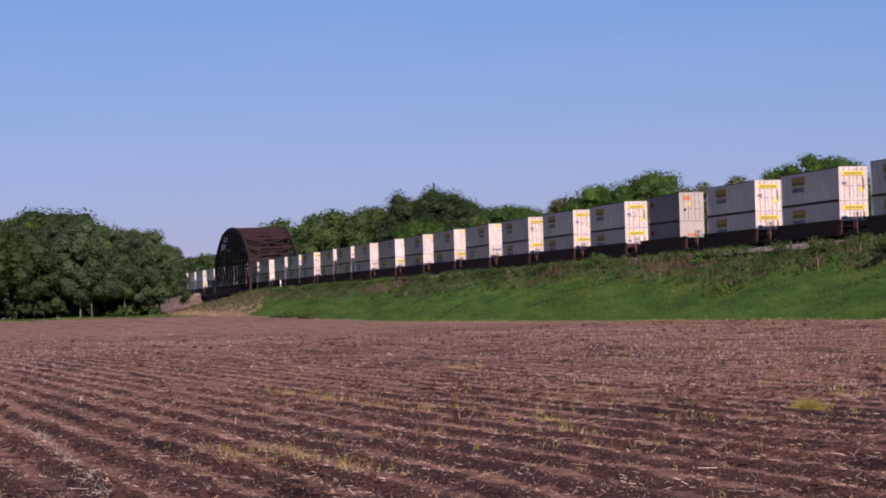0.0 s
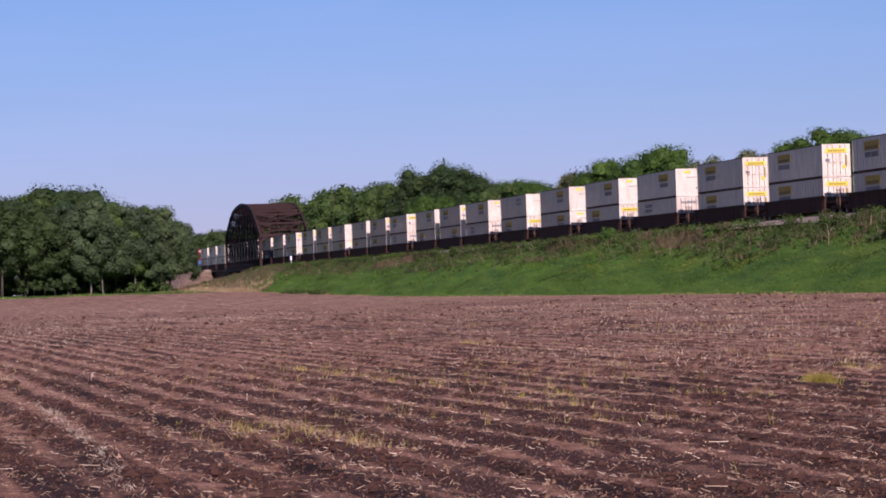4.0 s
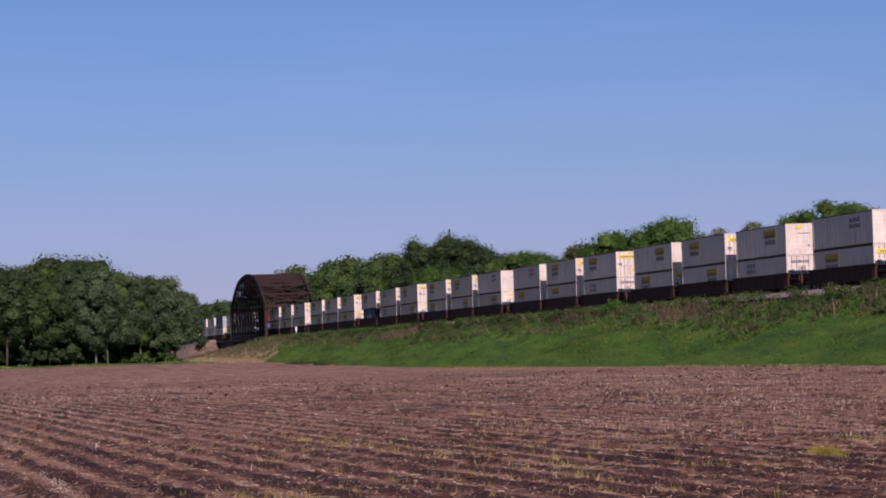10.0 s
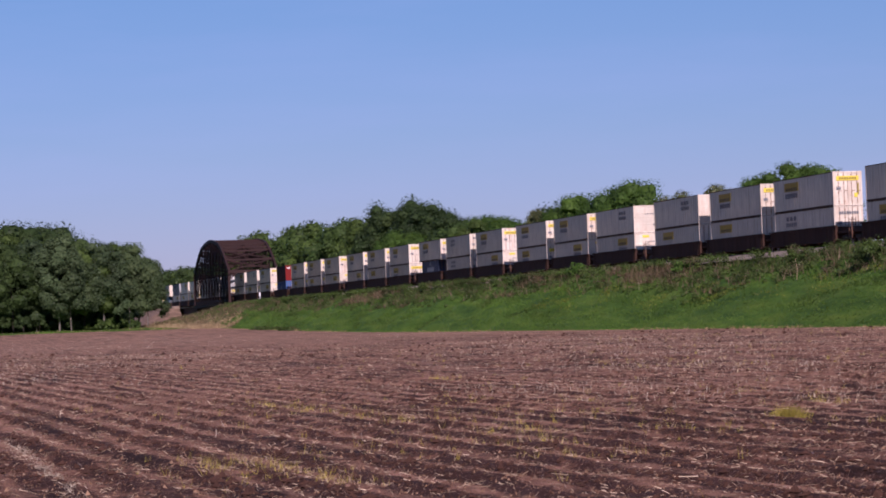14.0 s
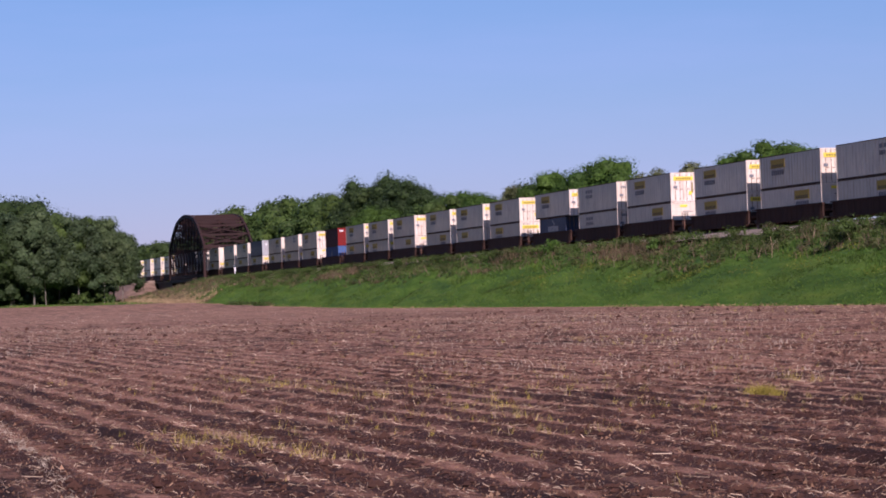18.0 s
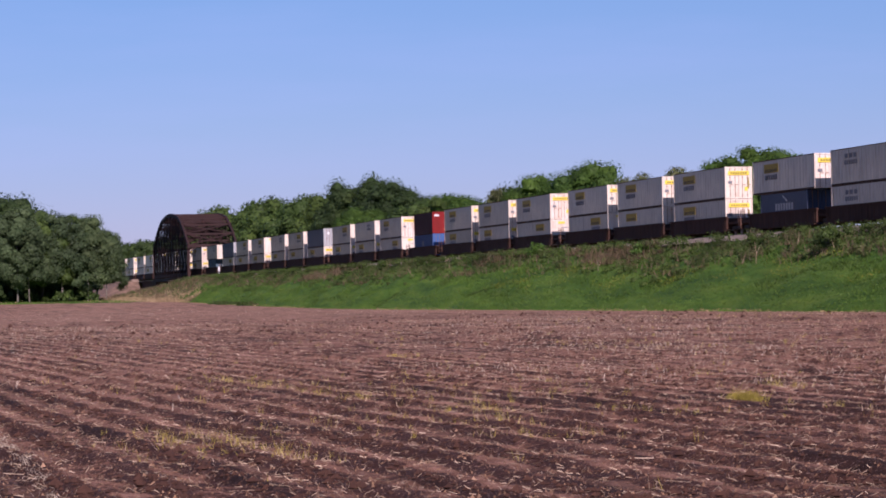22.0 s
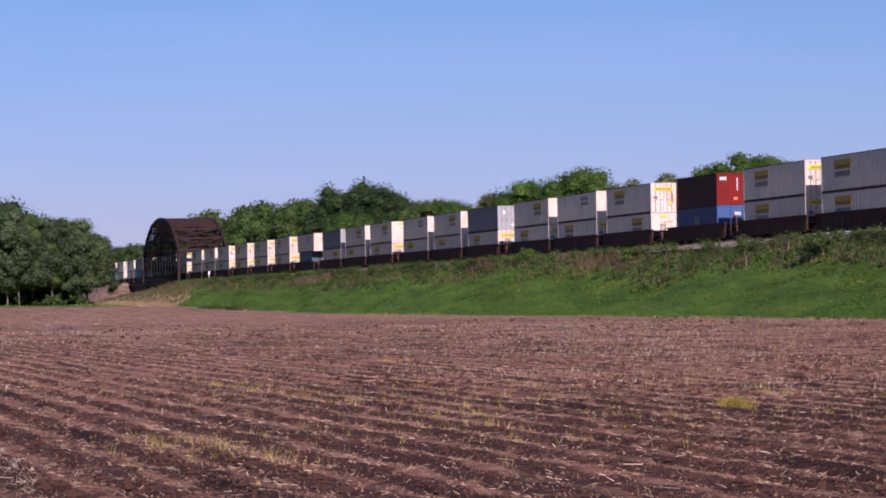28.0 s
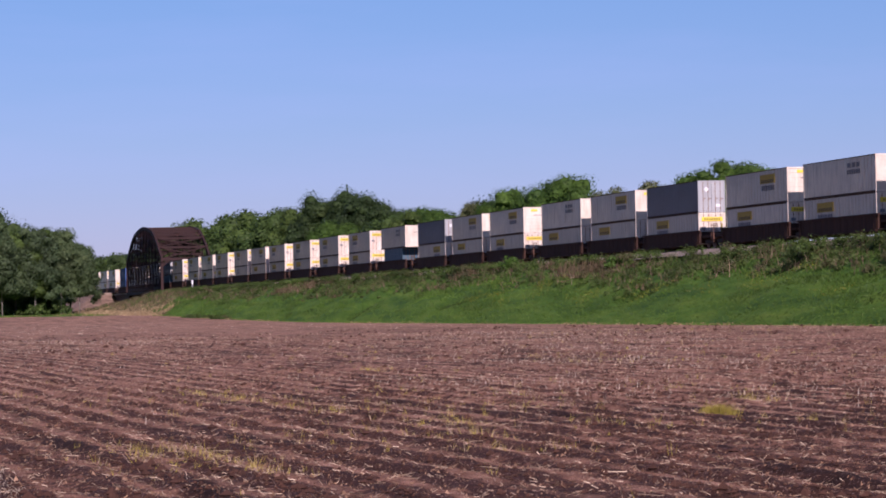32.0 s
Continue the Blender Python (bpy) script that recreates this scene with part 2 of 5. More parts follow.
sign_brown = plain("sign_brown", (0.09, 0.07, 0.03), 0.7)
ink = plain("sign_ink", (0.035, 0.03, 0.028), 0.6)
faded_ink = plain("faded_sign_ink", (0.17, 0.17, 0.18), 0.6)
red_paint = paint("red_container_paint", (0.19, 0.014, 0.012), 0.7, 0.0, (0.10, 0.015, 0.012), 0.4, 1.2, 0.04, spec=0.15)
# red and blue end paints repeated darker: side shade in colour, plus streaks
maroon_side = paint("shaded_maroon_side", (0.045, 0.012, 0.011), 0.8, 0.0, (0.03, 0.015, 0.013), 0.5, 1.2, 0.04)
blue_side = paint("shaded_blue_side", (0.018, 0.05, 0.15), 0.6, 0.0, (0.03, 0.03, 0.04), 0.4, 1.2, 0.04)
blue_paint = paint("blue_container_paint", (0.028, 0.09, 0.26), 0.5, 0.0, (0.1, 0.1, 0.12), 0.3, 1.2, 0.04)
navy_paint = paint("navy_container_paint", (0.018, 0.03, 0.07), 0.5, 0.0, (0.06, 0.05, 0.05), 0.3, 1.2, 0.04)
teal_paint = paint("teal_container_paint", (0.045, 0.10, 0.14), 0.5, 0.0, (0.06, 0.05, 0.05), 0.3, 1.2, 0.04)
slate_paint = paint("slate_container_paint", (0.105, 0.11, 0.125), 0.5, 0.0, (0.1, 0.09, 0.08), 0.3, 1.2, 0.04)
pale_grey_paint = paint("pale_grey_container_paint", (0.36, 0.37, 0.37), 0.5, 0.0, (0.2, 0.17, 0.14), 0.3, 1.2, 0.04)
cream_paint = paint("cream_container_paint", (0.48, 0.43, 0.335), 0.5, 0.0, (0.3, 0.22, 0.15), 0.35, 1.2, 0.04)
# side walls of the cream containers, darker than their ends
grey_side_paint = paint("grey_side_container_paint", (0.20, 0.17, 0.145), 0.55, 0.0, (0.14, 0.12, 0.11), 0.35, 1.2, 0.04)
orange_paint = paint("orange_mark_paint", (0.65, 0.2, 0.05), 0.5)
mark_white = plain("white_mark_paint", (0.75, 0.75, 0.74), 0.5)
car_paint = paint("well_car_brown_paint", (0.046, 0.026, 0.02), 0.85, 0.0, (0.11, 0.05, 0.03), 0.5, 1.0, 0.15, spec=0.15)
bar_rust = plain("rusty_lock_bar", (0.22, 0.12, 0.07), 0.8)
rust = paint("rusty_steel", (0.15, 0.075, 0.046), 0.85, 0.0, (0.08, 0.035, 0.025), 0.6, 2.0, 0.2)
cast_steel = plain("dark_cast_steel", (0.035, 0.028, 0.025), 0.75, 0.3)
bridge_steel = paint("rusted_bridge_steel", (0.03, 0.0125, 0.011), 0.85, 0.0, (0.05, 0.019, 0.014), 0.5, 0.5, 0.2)
rail_steel = plain("rail_steel", (0.2, 0.13, 0.1), 0.5, 0.7)
concrete = plain("weathered_concrete", (0.22, 0.16, 0.12), 0.9, 0.0, 0.3, 0.7)
ballast_stone = plain("ballast_stone", (0.31, 0.25, 0.20), 0.95, 0.0, 0.45, 2.2)
tie_wood = plain("tie_wood", (0.07, 0.05, 0.04), 0.9)
dry_earth = plain("pale_dry_earth", (0.28, 0.18, 0.12), 0.95, 0.0, 0.6, 0.5)
bark = plain("grey_bark", (0.10, 0.083, 0.066), 0.95, 0.0, 0.4, 1.5)
pale_bark = plain("pale_bark", (0.30, 0.265, 0.22), 0.9, 0.0, 0.35, 1.5)
straw = leafy("dry_straw", (0.13, 0.085, 0.055), (0.53, 0.41, 0.31), trans=0.1, scale=0.5)
pale_straw = leafy("pale_straw", (0.35, 0.26, 0.18), (0.66, 0.54, 0.42), trans=0.1, scale=0.5)
weed_leaf = leafy("yellow_green_weed", (0.20, 0.165, 0.028), (0.46, 0.385, 0.065), trans=0.2, scale=0.5)
toe_grass_leaf = leafy("short_toe_grass_blade", (0.080, 0.150, 0.020), (0.120, 0.193, 0.028), trans=0.25, scale=0.5, stretch=(1.0, 0.14, 1.0), mottle=(0.7, 1.2))
grass_leaf = leafy("slope_grass_blade", (0.054, 0.112, 0.014), (0.082, 0.148, 0.020), trans=0.25, scale=0.4, stretch=(1.0, 0.12, 1.0), mottle=(0.42, 1.4))
dry_grass_leaf = leafy("dry_grass_blade", (0.22, 0.155, 0.085), (0.42, 0.32, 0.19), trans=0.2, scale=0.3)
brush_leaf = leafy("brush_foliage", (0.036, 0.066, 0.013), (0.07, 0.112, 0.021), (0.10, 0.085, 0.04), 0.27, 0.2, 0.3, (1.0, 0.2, 1.0), (0.5, 1.3))
dead_leaf = leafy("dead_weed_stalks", (0.055, 0.040, 0.022), (0.14, 0.105, 0.062), trans=0.15, scale=0.4, stretch=(1.0, 0.2, 1.0))
bush_leaf = leafy("bright_bush_foliage", (0.05, 0.12, 0.015), (0.12, 0.21, 0.03), trans=0.3)
green_leaf = leafy("green_tree_foliage", (0.051, 0.092, 0.021), (0.097, 0.150, 0.034), trans=0.36, scale=0.15)
bright_leaf = leafy("bright_tree_foliage", (0.044, 0.096, 0.016), (0.094, 0.168, 0.028), trans=0.38, scale=0.15)
dark_leaf = leafy("dark_tree_foliage", (0.030, 0.055, 0.017), (0.062, 0.099, 0.028), trans=0.36, scale=0.15)
silver_leaf = leafy("silvery_tree_foliage", (0.046, 0.080, 0.032), (0.112, 0.158, 0.070), trans=0.36, scale=0.15)
olive_leaf = leafy("olive_tree_foliage", (0.066, 0.083, 0.033), (0.165, 0.176, 0.066), trans=0.25, scale=0.15)


# ---- mesh helpers ----
class Shape:
    """Collects boxes, beams and single faces into one mesh."""

    def __init__(self):
        self.v, self.f = [], []

    def add(self, verts, faces):
        k = len(self.v)
        self.v.extend(verts)
        self.f.extend([tuple(i + k for i in f) for f in faces])
        return self

    def box(self, x0, x1, y0, y1, z0, z1, bevel=0.0):
        if bevel:
            b = bevel
            bm = bmesh.new()
            bmesh.ops.create_cube(bm, size=1.0, matrix=Matrix.Translation(((x0 + x1) / 2, (y0 + y1) / 2, (z0 + z1) / 2)) @ Matrix.Diagonal((x1 - x0, y1 - y0, z1 - z0, 1)))
            bmesh.ops.bevel(bm, geom=bm.edges[:], offset=b, segments=1, affect="EDGES")
            bm.verts.index_update()
            self.add([tuple(q.co) for q in bm.verts], [[q.index for q in f.verts] for f in bm.faces])
            bm.free()
            return self
        return self.add([(x0, y0, z0), (x1, y0, z0), (x1, y1, z0), (x0, y1, z0), (x0, y0, z1), (x1, y0, z1), (x1, y1, z1), (x0, y1, z1)],
                        [(0, 3, 2, 1), (4, 5, 6, 7), (0, 1, 5, 4), (1, 2, 6, 5), (2, 3, 7, 6), (3, 0, 4, 7)])

    def beam(self, a, b, w, h):
        """A rectangular bar from a to b."""
        a, b = Vector(a), Vector(b)
        d = (b - a).normalized()
        side = d.cross(Vector((0, 0, 1)))
        if side.length < 1e-3:
            side = Vector((1, 0, 0))
        side.normalize()
        up = side.cross(d)
        s, q = side * (w / 2), up * (h / 2)
        return self.add([tuple(p) for p in (a - s - q, a + s - q, a + s + q, a - s + q, b - s - q, b + s - q, b + s + q, b - s + q)],
                        [(0, 1, 2, 3), (7, 6, 5, 4), (0, 4, 5, 1), (1, 5, 6, 2), (2, 6, 7, 3), (3, 7, 4, 0)])

    def tube(self, pts, radii, sides=7):
        """A tapered limb through pts."""
        rings = []
        for i, p in enumerate(pts):
            p = Vector(p)
            d = (Vector(pts[min(i + 1, len(pts) - 1)]) - Vector(pts[max(i - 1, 0)])).normalized()
            side = d.orthogonal().normalized()
            up = d.cross(side)
            rings.append([tuple(p + (side * math.cos(q) + up * math.sin(q)) * radii[i]) for q in [2 * math.pi * j / sides for j in range(sides)]])
        faces = []
        for i in range(len(pts) - 1):
            for j in range(sides):
                a, b = i * sides + j, i * sides + (j + 1) % sides
                faces.append((a, b, b + sides, a + sides))
        faces.append(tuple(range(sides))[::-1])
        faces.append(tuple(range((len(pts) - 1) * sides, len(pts) * sides)))
        return self.add([q for r in rings for q in r], faces)

    def disc(self, centre, axis, radius, depth, sides=16):
        c, ax = Vector(centre), Vector(axis).normalized()
        return self.tube([c - ax * depth / 2, c + ax * depth / 2], [radius, radius], sides)

    def mesh(self, name, mat, smooth=False):
        me = bpy.data.meshes.new(name)
        me.from_pydata(self.v, [], self.f)
        me.materials.append(mat)
        if smooth:
            me.polygons.foreach_set("use_smooth", [True] * len(me.polygons))
        return me


def part(name, shape, mat, parent, label="", smooth=False):
    ob = new(name, shape.mesh(name, mat, smooth))
    ob.parent = parent
    return tagged(ob, label)


def big_mesh(name, verts, faces, mats, index=None, smooth=False):
    """A large mesh from arrays: verts (n, 3), faces (m, k)."""
    verts, faces = np.asarray(verts, dtype=np.float32), np.asarray(faces, dtype=np.int32)
    me = bpy.data.meshes.new(name)
    k = faces.shape[1]
    me.vertices.add(len(verts))
    me.vertices.foreach_set("co", verts.ravel())
    me.loops.add(faces.size)
    me.loops.foreach_set("vertex_index", faces.ravel())
    me.polygons.add(len(faces))
    me.polygons.foreach_set("loop_start", np.arange(len(faces), dtype=np.int32) * k)
    me.polygons.foreach_set("loop_total", np.full(len(faces), k, dtype=np.int32))
    for m in mats:
        me.materials.append(m)
    if index is not None:
        me.polygons.foreach_set("material_index", np.asarray(index, dtype=np.int32))
    me.polygons.foreach_set("use_smooth", [smooth] * len(faces))
    me.update(calc_edges=True)
    me.validate()
    return me


# ---- lie of the land ----
# x runs across the track, y along it away from the camera, z up
TOE, TRACK, SECOND = 66.7, 82.3, 86.5
RAIL = 6.56
BED = 5.95
BRIDGE_A, BRIDGE_B, ABUT = 622.0, 687.0, 727.0


def smooth_step(t):
    t = np.clip(t, 0, 1)
    return t * t * (3 - 2 * t)


def land(x, y):
    """Height of the plain: a barely rising field."""
    return 1.85 * smooth_step((np.asarray(y, float) - 340) / 330) + 0 * np.asarray(x, float)


rng = np.random.default_rng(7)


def soft_noise(shape, cell_x, cell_y):
    """Value noise on a grid of that shape, with cells of that many samples."""
    nx, ny = int(shape[0] / cell_x) + 3, int(shape[1] / cell_y) + 3
    g = rng.random((nx, ny))
    ix, iy = np.arange(shape[0]) / cell_x, np.arange(shape[1]) / cell_y
    a, b = ix.astype(int), iy.astype(int)
    fx, fy = smooth_step(ix - a)[:, None], smooth_step(iy - b)[None, :]
    q = lambda i, j: g[np.ix_(i, j)]
    return (q(a, b) * (1 - fx) + q(a + 1, b) * fx) * (1 - fy) + (q(a, b + 1) * (1 - fx) + q(a + 1, b + 1) * fx) * fy - 0.5


def grid_faces(nx, ny):
    i = np.arange(nx - 1)[:, None] * ny + np.arange(ny - 1)[None, :]
    return np.stack([i, i + ny, i + ny + 1, i + 1], axis=-1).reshape(-1, 4)


def sample(grid, x, y):
    """Height of a laid-out surface at any place."""
    xs, ys, Z = grid
    x, y = np.asarray(x, float), np.asarray(y, float)
    i, j = np.clip(np.searchsorted(xs, x) - 1, 0, len(xs) - 2), np.clip(np.searchsorted(ys, y) - 1, 0, len(ys) - 2)
    fx, fy = np.clip((x - xs[i]) / (xs[i + 1] - xs[i]), 0, 1), np.clip((y - ys[j]) / (ys[j + 1] - ys[j]), 0, 1)
    return (Z[i, j] * (1 - fx) + Z[i + 1, j] * fx) * (1 - fy) + (Z[i, j + 1] * (1 - fx) + Z[i + 1, j + 1] * fx) * fy


surfaces = {}


def across(x, y):
    """Distance across the crop rows; a multiple of ROW at every furrow edge."""
    return x + DRIFT * y + EDGE


def in_row(x, y, shift):
    """The same places moved across to that share of the way between furrow edges."""
    u = across(x, y)
    return x + (np.round(u / ROW) + shift) * ROW - u


def ridge(x, y):
    """Old rows: a steep crumbly face towards the west, a long gentle back."""
    p = np.mod((across(x, y) - 0.03 + 0.05 * np.sin(1.1 * y + 0.6 * x) + 0.045 * np.sin(0.43 * y - 1.3 * x)) / ROW, 1.0)
    return np.where(p < 0.72, (1 - np.minimum(p, 0.72) / 0.72) ** 0.8, smooth_step((p - 0.72) / 0.28)) - 0.45


def build_ground():
    xs = np.concatenate([-np.geomspace(2600, 8, 26), np.arange(-4, 14, 0.075), np.arange(14, 34, 0.13), np.arange(34, 66, 0.26), np.arange(66, 112, 2.0), np.geomspace(112, 2600, 30)])
    ys = np.concatenate([np.linspace(-600, 10, 20), np.arange(12, 22, 1.0), np.arange(22, 60, 0.25), np.geomspace(60, 160, 120), np.geomspace(162, 900, 90), np.geomspace(930, 4200, 20)])
    X, Y = np.meshgrid(xs, ys, indexing="ij")
    near = np.clip((330 - Y) / 200, 0, 1) * np.clip((62 - X) / 4, 0, 1) * np.clip((X + 6) / 3, 0, 1) * np.clip((Y - 15) / 5, 0, 1)
    amp = 0.042 + 0.12 * soft_noise(X.shape, 8, 5) + 0.05 * soft_noise(X.shape, 30, 16)
    rough = soft_noise(X.shape, 2.2, 1.3) * 0.028 + soft_noise(X.shape, 14, 7) * 0.04 + soft_noise(X.shape, 1.3, 1.1) * 0.02
    Z = land(X, Y) + (np.clip(amp, 0.0, 0.11) * ridge(X, Y) + rough) * near
    # river bed under the bridge
    bed = np.clip(1 - np.abs(Y - 0.5 * (BRIDGE_A + ABUT)) / 60, 0, 1) * np.clip((X - 66) / 10, 0, 1)
    Z = Z - 4.5 * smooth_step(bed * 1.6)
    surfaces["ground"] = xs, ys, Z
    faces = grid_faces(*X.shape)
    mid = 0.25 * (X[:-1, :-1] + X[1:, :-1] + X[:-1, 1:] + X[1:, 1:]).ravel(), 0.25 * (Y[:-1, :-1] + Y[1:, :-1] + Y[:-1, 1:] + Y[1:, 1:]).ravel()
    grass = (mid[0] > TOE) | (mid[1] > 552 + 6 * np.sin(mid[0] * 0.21)) | (mid[0] < -60)
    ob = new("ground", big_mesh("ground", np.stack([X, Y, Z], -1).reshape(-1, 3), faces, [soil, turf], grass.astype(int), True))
    tagged(ob, "brown tilled field with old stubble rows and grassy margins", "ground", kind="structure")


def bank_height(x, y, wob):
    """Embankment section: face, crown and back slope."""
    base = land(x, y)
    face = (x - TOE - wob) / (77.6 - TOE)
    up = np.clip(face, 0, 1) ** 0.92
    down = np.clip((104 - x) / 12, 0, 1)
    return base - 0.25 + (BED - base + 0.25) * np.minimum(up, down)


def build_bank(name, y0, y1, step, cut0=False, cut1=False):
    xs = np.concatenate([np.arange(TOE - 1.5, 78, 0.45), np.arange(78, 92.5, 2.0), np.arange(92.5, 107, 2.5)])
    ys = np.arange(y0, y1 + 0.01, step)
    X, Y = np.meshgrid(xs, ys, indexing="ij")
    wob = soft_noise(X.shape, 200, 6) * 1.2
    Z = bank_height(X, Y, wob)
    rise = np.clip((X - TOE) / 3, 0, 1) * np.clip((78 - X) / 2, 0, 1)
    Z += (soft_noise(X.shape, 6, 5) * 0.7 + soft_noise(X.shape, 2, 2) * 0.2) * rise
    if cut0:
        Z = Z - np.clip((y0 + 9 - Y) / 9, 0, 1) * (Z - land(X, Y) + 3.5)
    if cut1:
        Z = np.where(Y > BRIDGE_A + 1, np.minimum(Z, 5.3 - (Y - BRIDGE_A) * 0.05 - np.clip(X - 77.6, 0, 2) * 2.0), Z)
        Z = Z - np.clip((Y - y1 + 25) / 25, 0, 1) ** 1.3 * (Z - land(X, Y) + 3.5)
    surfaces[name] = xs, ys, Z
    ob = new(name, big_mesh(name, np.stack([X, Y, Z], -1).reshape(-1, 3), grid_faces(*X.shape), [turf], None, True))
    return tagged(ob, "green grassy railway embankment beside the field", "embankment", kind="structure")


build_ground()
bank_near = build_bank("embankment_near", 120.0, BRIDGE_A + 84.0, 1.5, cut1=True)
bank_far = build_bank("embankment_far", ABUT + 6.0, 1500.0, 6.0)


# ---- track ----
def build_track():
    for y0, y1, nm in ((120.0, BRIDGE_A, "ballast"), (ABUT, 1500.0, "ballast_far")):
        ys = np.arange(y0, y1 + 0.1, 2.0)
        xs = np.array([77.3, 78.3, 79.6, 80.2, 84.4, 84.9, 88.8, 89.5, 91.5])
        zs = np.array([BED - 0.15, BED + 0.05, RAIL - 0.22, RAIL - 0.2, RAIL - 0.2, RAIL - 0.2, RAIL - 0.2, RAIL - 0.3, BED - 0.15])
        X, Y = np.meshgrid(xs, ys, indexing="ij")
        Z = zs[:, None] + soft_noise(X.shape, 1, 1.5) * 0.14
        ob = new(nm, big_mesh(nm, np.stack([X, Y, Z], -1).reshape(-1, 3), grid_faces(*X.shape), [ballast_stone], None, True))
        tagged(ob, "grey crushed stone ballast under the tracks", "ballast", kind="structure")
    for c, nm in ((TRACK, "track"), (SECOND, "second_track")):
        root = tagged(new(nm), "steel rails on wooden ties along the embankment", "railway track", kind="structure")
        for s in (-0.76, 0.76):
            rail = Shape()
            rail.box(c + s - 0.036, c + s + 0.036, 120, 1500, RAIL - 0.04, RAIL)
            rail.box(c + s - 0.01, c + s + 0.01, 120, 1500, RAIL - 0.14, RAIL - 0.04)
            rail.box(c + s - 0.07, c + s + 0.07, 120, 1500, RAIL - 0.17, RAIL - 0.14)
            part("rail", rail, rail_steel, root)
        ties = Shape()
        for y in np.arange(150, 760, 0.55):
            ties.box(c - 1.3, c + 1.3, y - 0.11, y + 0.11, RAIL - 0.30, RAIL - 0.175)
        tagged(part("ties", ties, tie_wood, root), kind="stuff")


# ---- truss bridge ----
def build_bridge():
    root = tagged(new("truss_bridge"), "rust brown arched steel through truss railway bridge", "bridge")
    near, far = 78.7, 89.2
    n = 12
    ys = [BRIDGE_A + (BRIDGE_B - BRIDGE_A) * i / n for i in range(n + 1)]
    key_tops = [13.3, 17.3, 19.6, 20.5, 20.8, 20.5, 19.5, 17.4, 13.6]
    tops = [float(np.interp(i * 8 / n, range(9), key_tops)) for i in range(n + 1)]
    low = RAIL - 0.35
    for x in (near, far):
        for i in range(n):
            part("top_chord", Shape().beam((x, ys[i], tops[i]), (x, ys[i + 1], tops[i + 1]), 0.45, 0.7), bridge_steel, root)
            part("bottom_chord", Shape().beam((x, ys[i], low), (x, ys[i + 1], low), 0.5, 0.7), bridge_steel, root)
            part("diagonal", Shape().beam((x, ys[i], tops[i]), (x, ys[i + 1], low), 0.1, 0.34), bridge_steel, root)
            part("counter_diagonal", Shape().beam((x + 0.12, ys[i + 1], tops[i + 1]), (x + 0.12, ys[i], low), 0.07, 0.24), bridge_steel, root)
            ym = (ys[i] + ys[i + 1]) / 2
            part("sub_vertical", Shape().box(x - 0.05, x + 0.05, ym - 0.13, ym + 0.13, low, (tops[i] + tops[i + 1]) / 2), bridge_steel, root)
            rail = Shape()
            rail.beam((x, ys[i], RAIL + 0.5), (x, ys[i + 1], RAIL + 0.5), 0.1, 0.7)
            rail.beam((x, ys[i], RAIL + 2.6), (x, ys[i + 1], RAIL + 2.6), 0.12, 0.14)
            part("side_rail", rail, bridge_steel, root)
        for i in range(n + 1):
            v = Shape()
            w = 0.55 if i in (0, n) else 0.2
            v.box(x - w / 2, x + w / 2, ys[i] - 0.26, ys[i] - 0.2, low, tops[i])
            v.box(x - w / 2, x + w / 2, ys[i] + 0.2, ys[i] + 0.26, low, tops[i])
            v.box(x - 0.02, x + 0.02, ys[i] - 0.2, ys[i] + 0.2, low, tops[i])
            part("end_post" if i in (0, n) else "vertical", v, bridge_steel, root)
            part("gusset_plate", Shape().box(x - 0.24, x + 0.24, ys[i] - 0.7, ys[i] + 0.7, tops[i] - 0.75, tops[i] + 0.34, 0.03), bridge_steel, root)
    for i in range(n + 1):
        depth = min(4.6 if i in (0, n) else (3.0 if i in (1, n - 1) else 3.6), tops[i] - (RAIL + 6.6))
        t, b = tops[i] - 0.1, tops[i] - depth
        frame_part = Shape()
        frame_part.beam((near, ys[i], t), (far, ys[i], t), *((0.4, 0.6) if i in (0, n) else (0.3, 0.4)))
        frame_part.beam((near, ys[i], b), (far, ys[i], b), *((0.35, 0.5) if i in (0, n) else (0.2, 0.3)))
        k = 7 if i in (0, n) else 5
        for j in range(k):
            x0, x1 = near + (far - near) * j / k, near + (far - near) * (j + 1) / k
            frame_part.beam((x0, ys[i], t), (x1, ys[i], b), 0.09, 0.1)
            frame_part.beam((x0, ys[i], b), (x1, ys[i], t), 0.09, 0.1)
        for x, s in ((near, 1), (far, -1)):
            frame_part.beam((x, ys[i], b - 1.6), (x + s * 2.0, ys[i], b), 0.2, 0.24)
        part("portal_frame" if i in (0, n) else "sway_frame", frame_part, bridge_steel, root)
        part("floor_beam", Shape().box(near + 0.3, far - 0.3, ys[i] - 0.22, ys[i] + 0.22, RAIL - 2.3, RAIL - 0.3), bridge_steel, root)
        if i < n:
            lat = Shape()
            for a, b2 in ((near, far), (far, near)):
                lat.beam((a, ys[i], tops[i]), (b2, ys[i + 1], tops[i + 1]), 0.26, 0.22 if i < 2 or i > 9 else 0.45)
            ym, zm = (ys[i] + ys[i + 1]) / 2, (tops[i] + tops[i + 1]) / 2
            if 2 <= i <= 9:
                lat.beam((near, ym, zm), (far, ym, zm), 0.3, 0.4)
            part("top_lateral", lat, bridge_steel, root)
    for c in (TRACK, SECOND):
        for s in (-1.1, 1.1):
            part("stringer", Shape().box(c + s - 0.18, c + s + 0.18, BRIDGE_A, BRIDGE_B, RAIL - 2.1, RAIL - 0.3), bridge_steel, root)
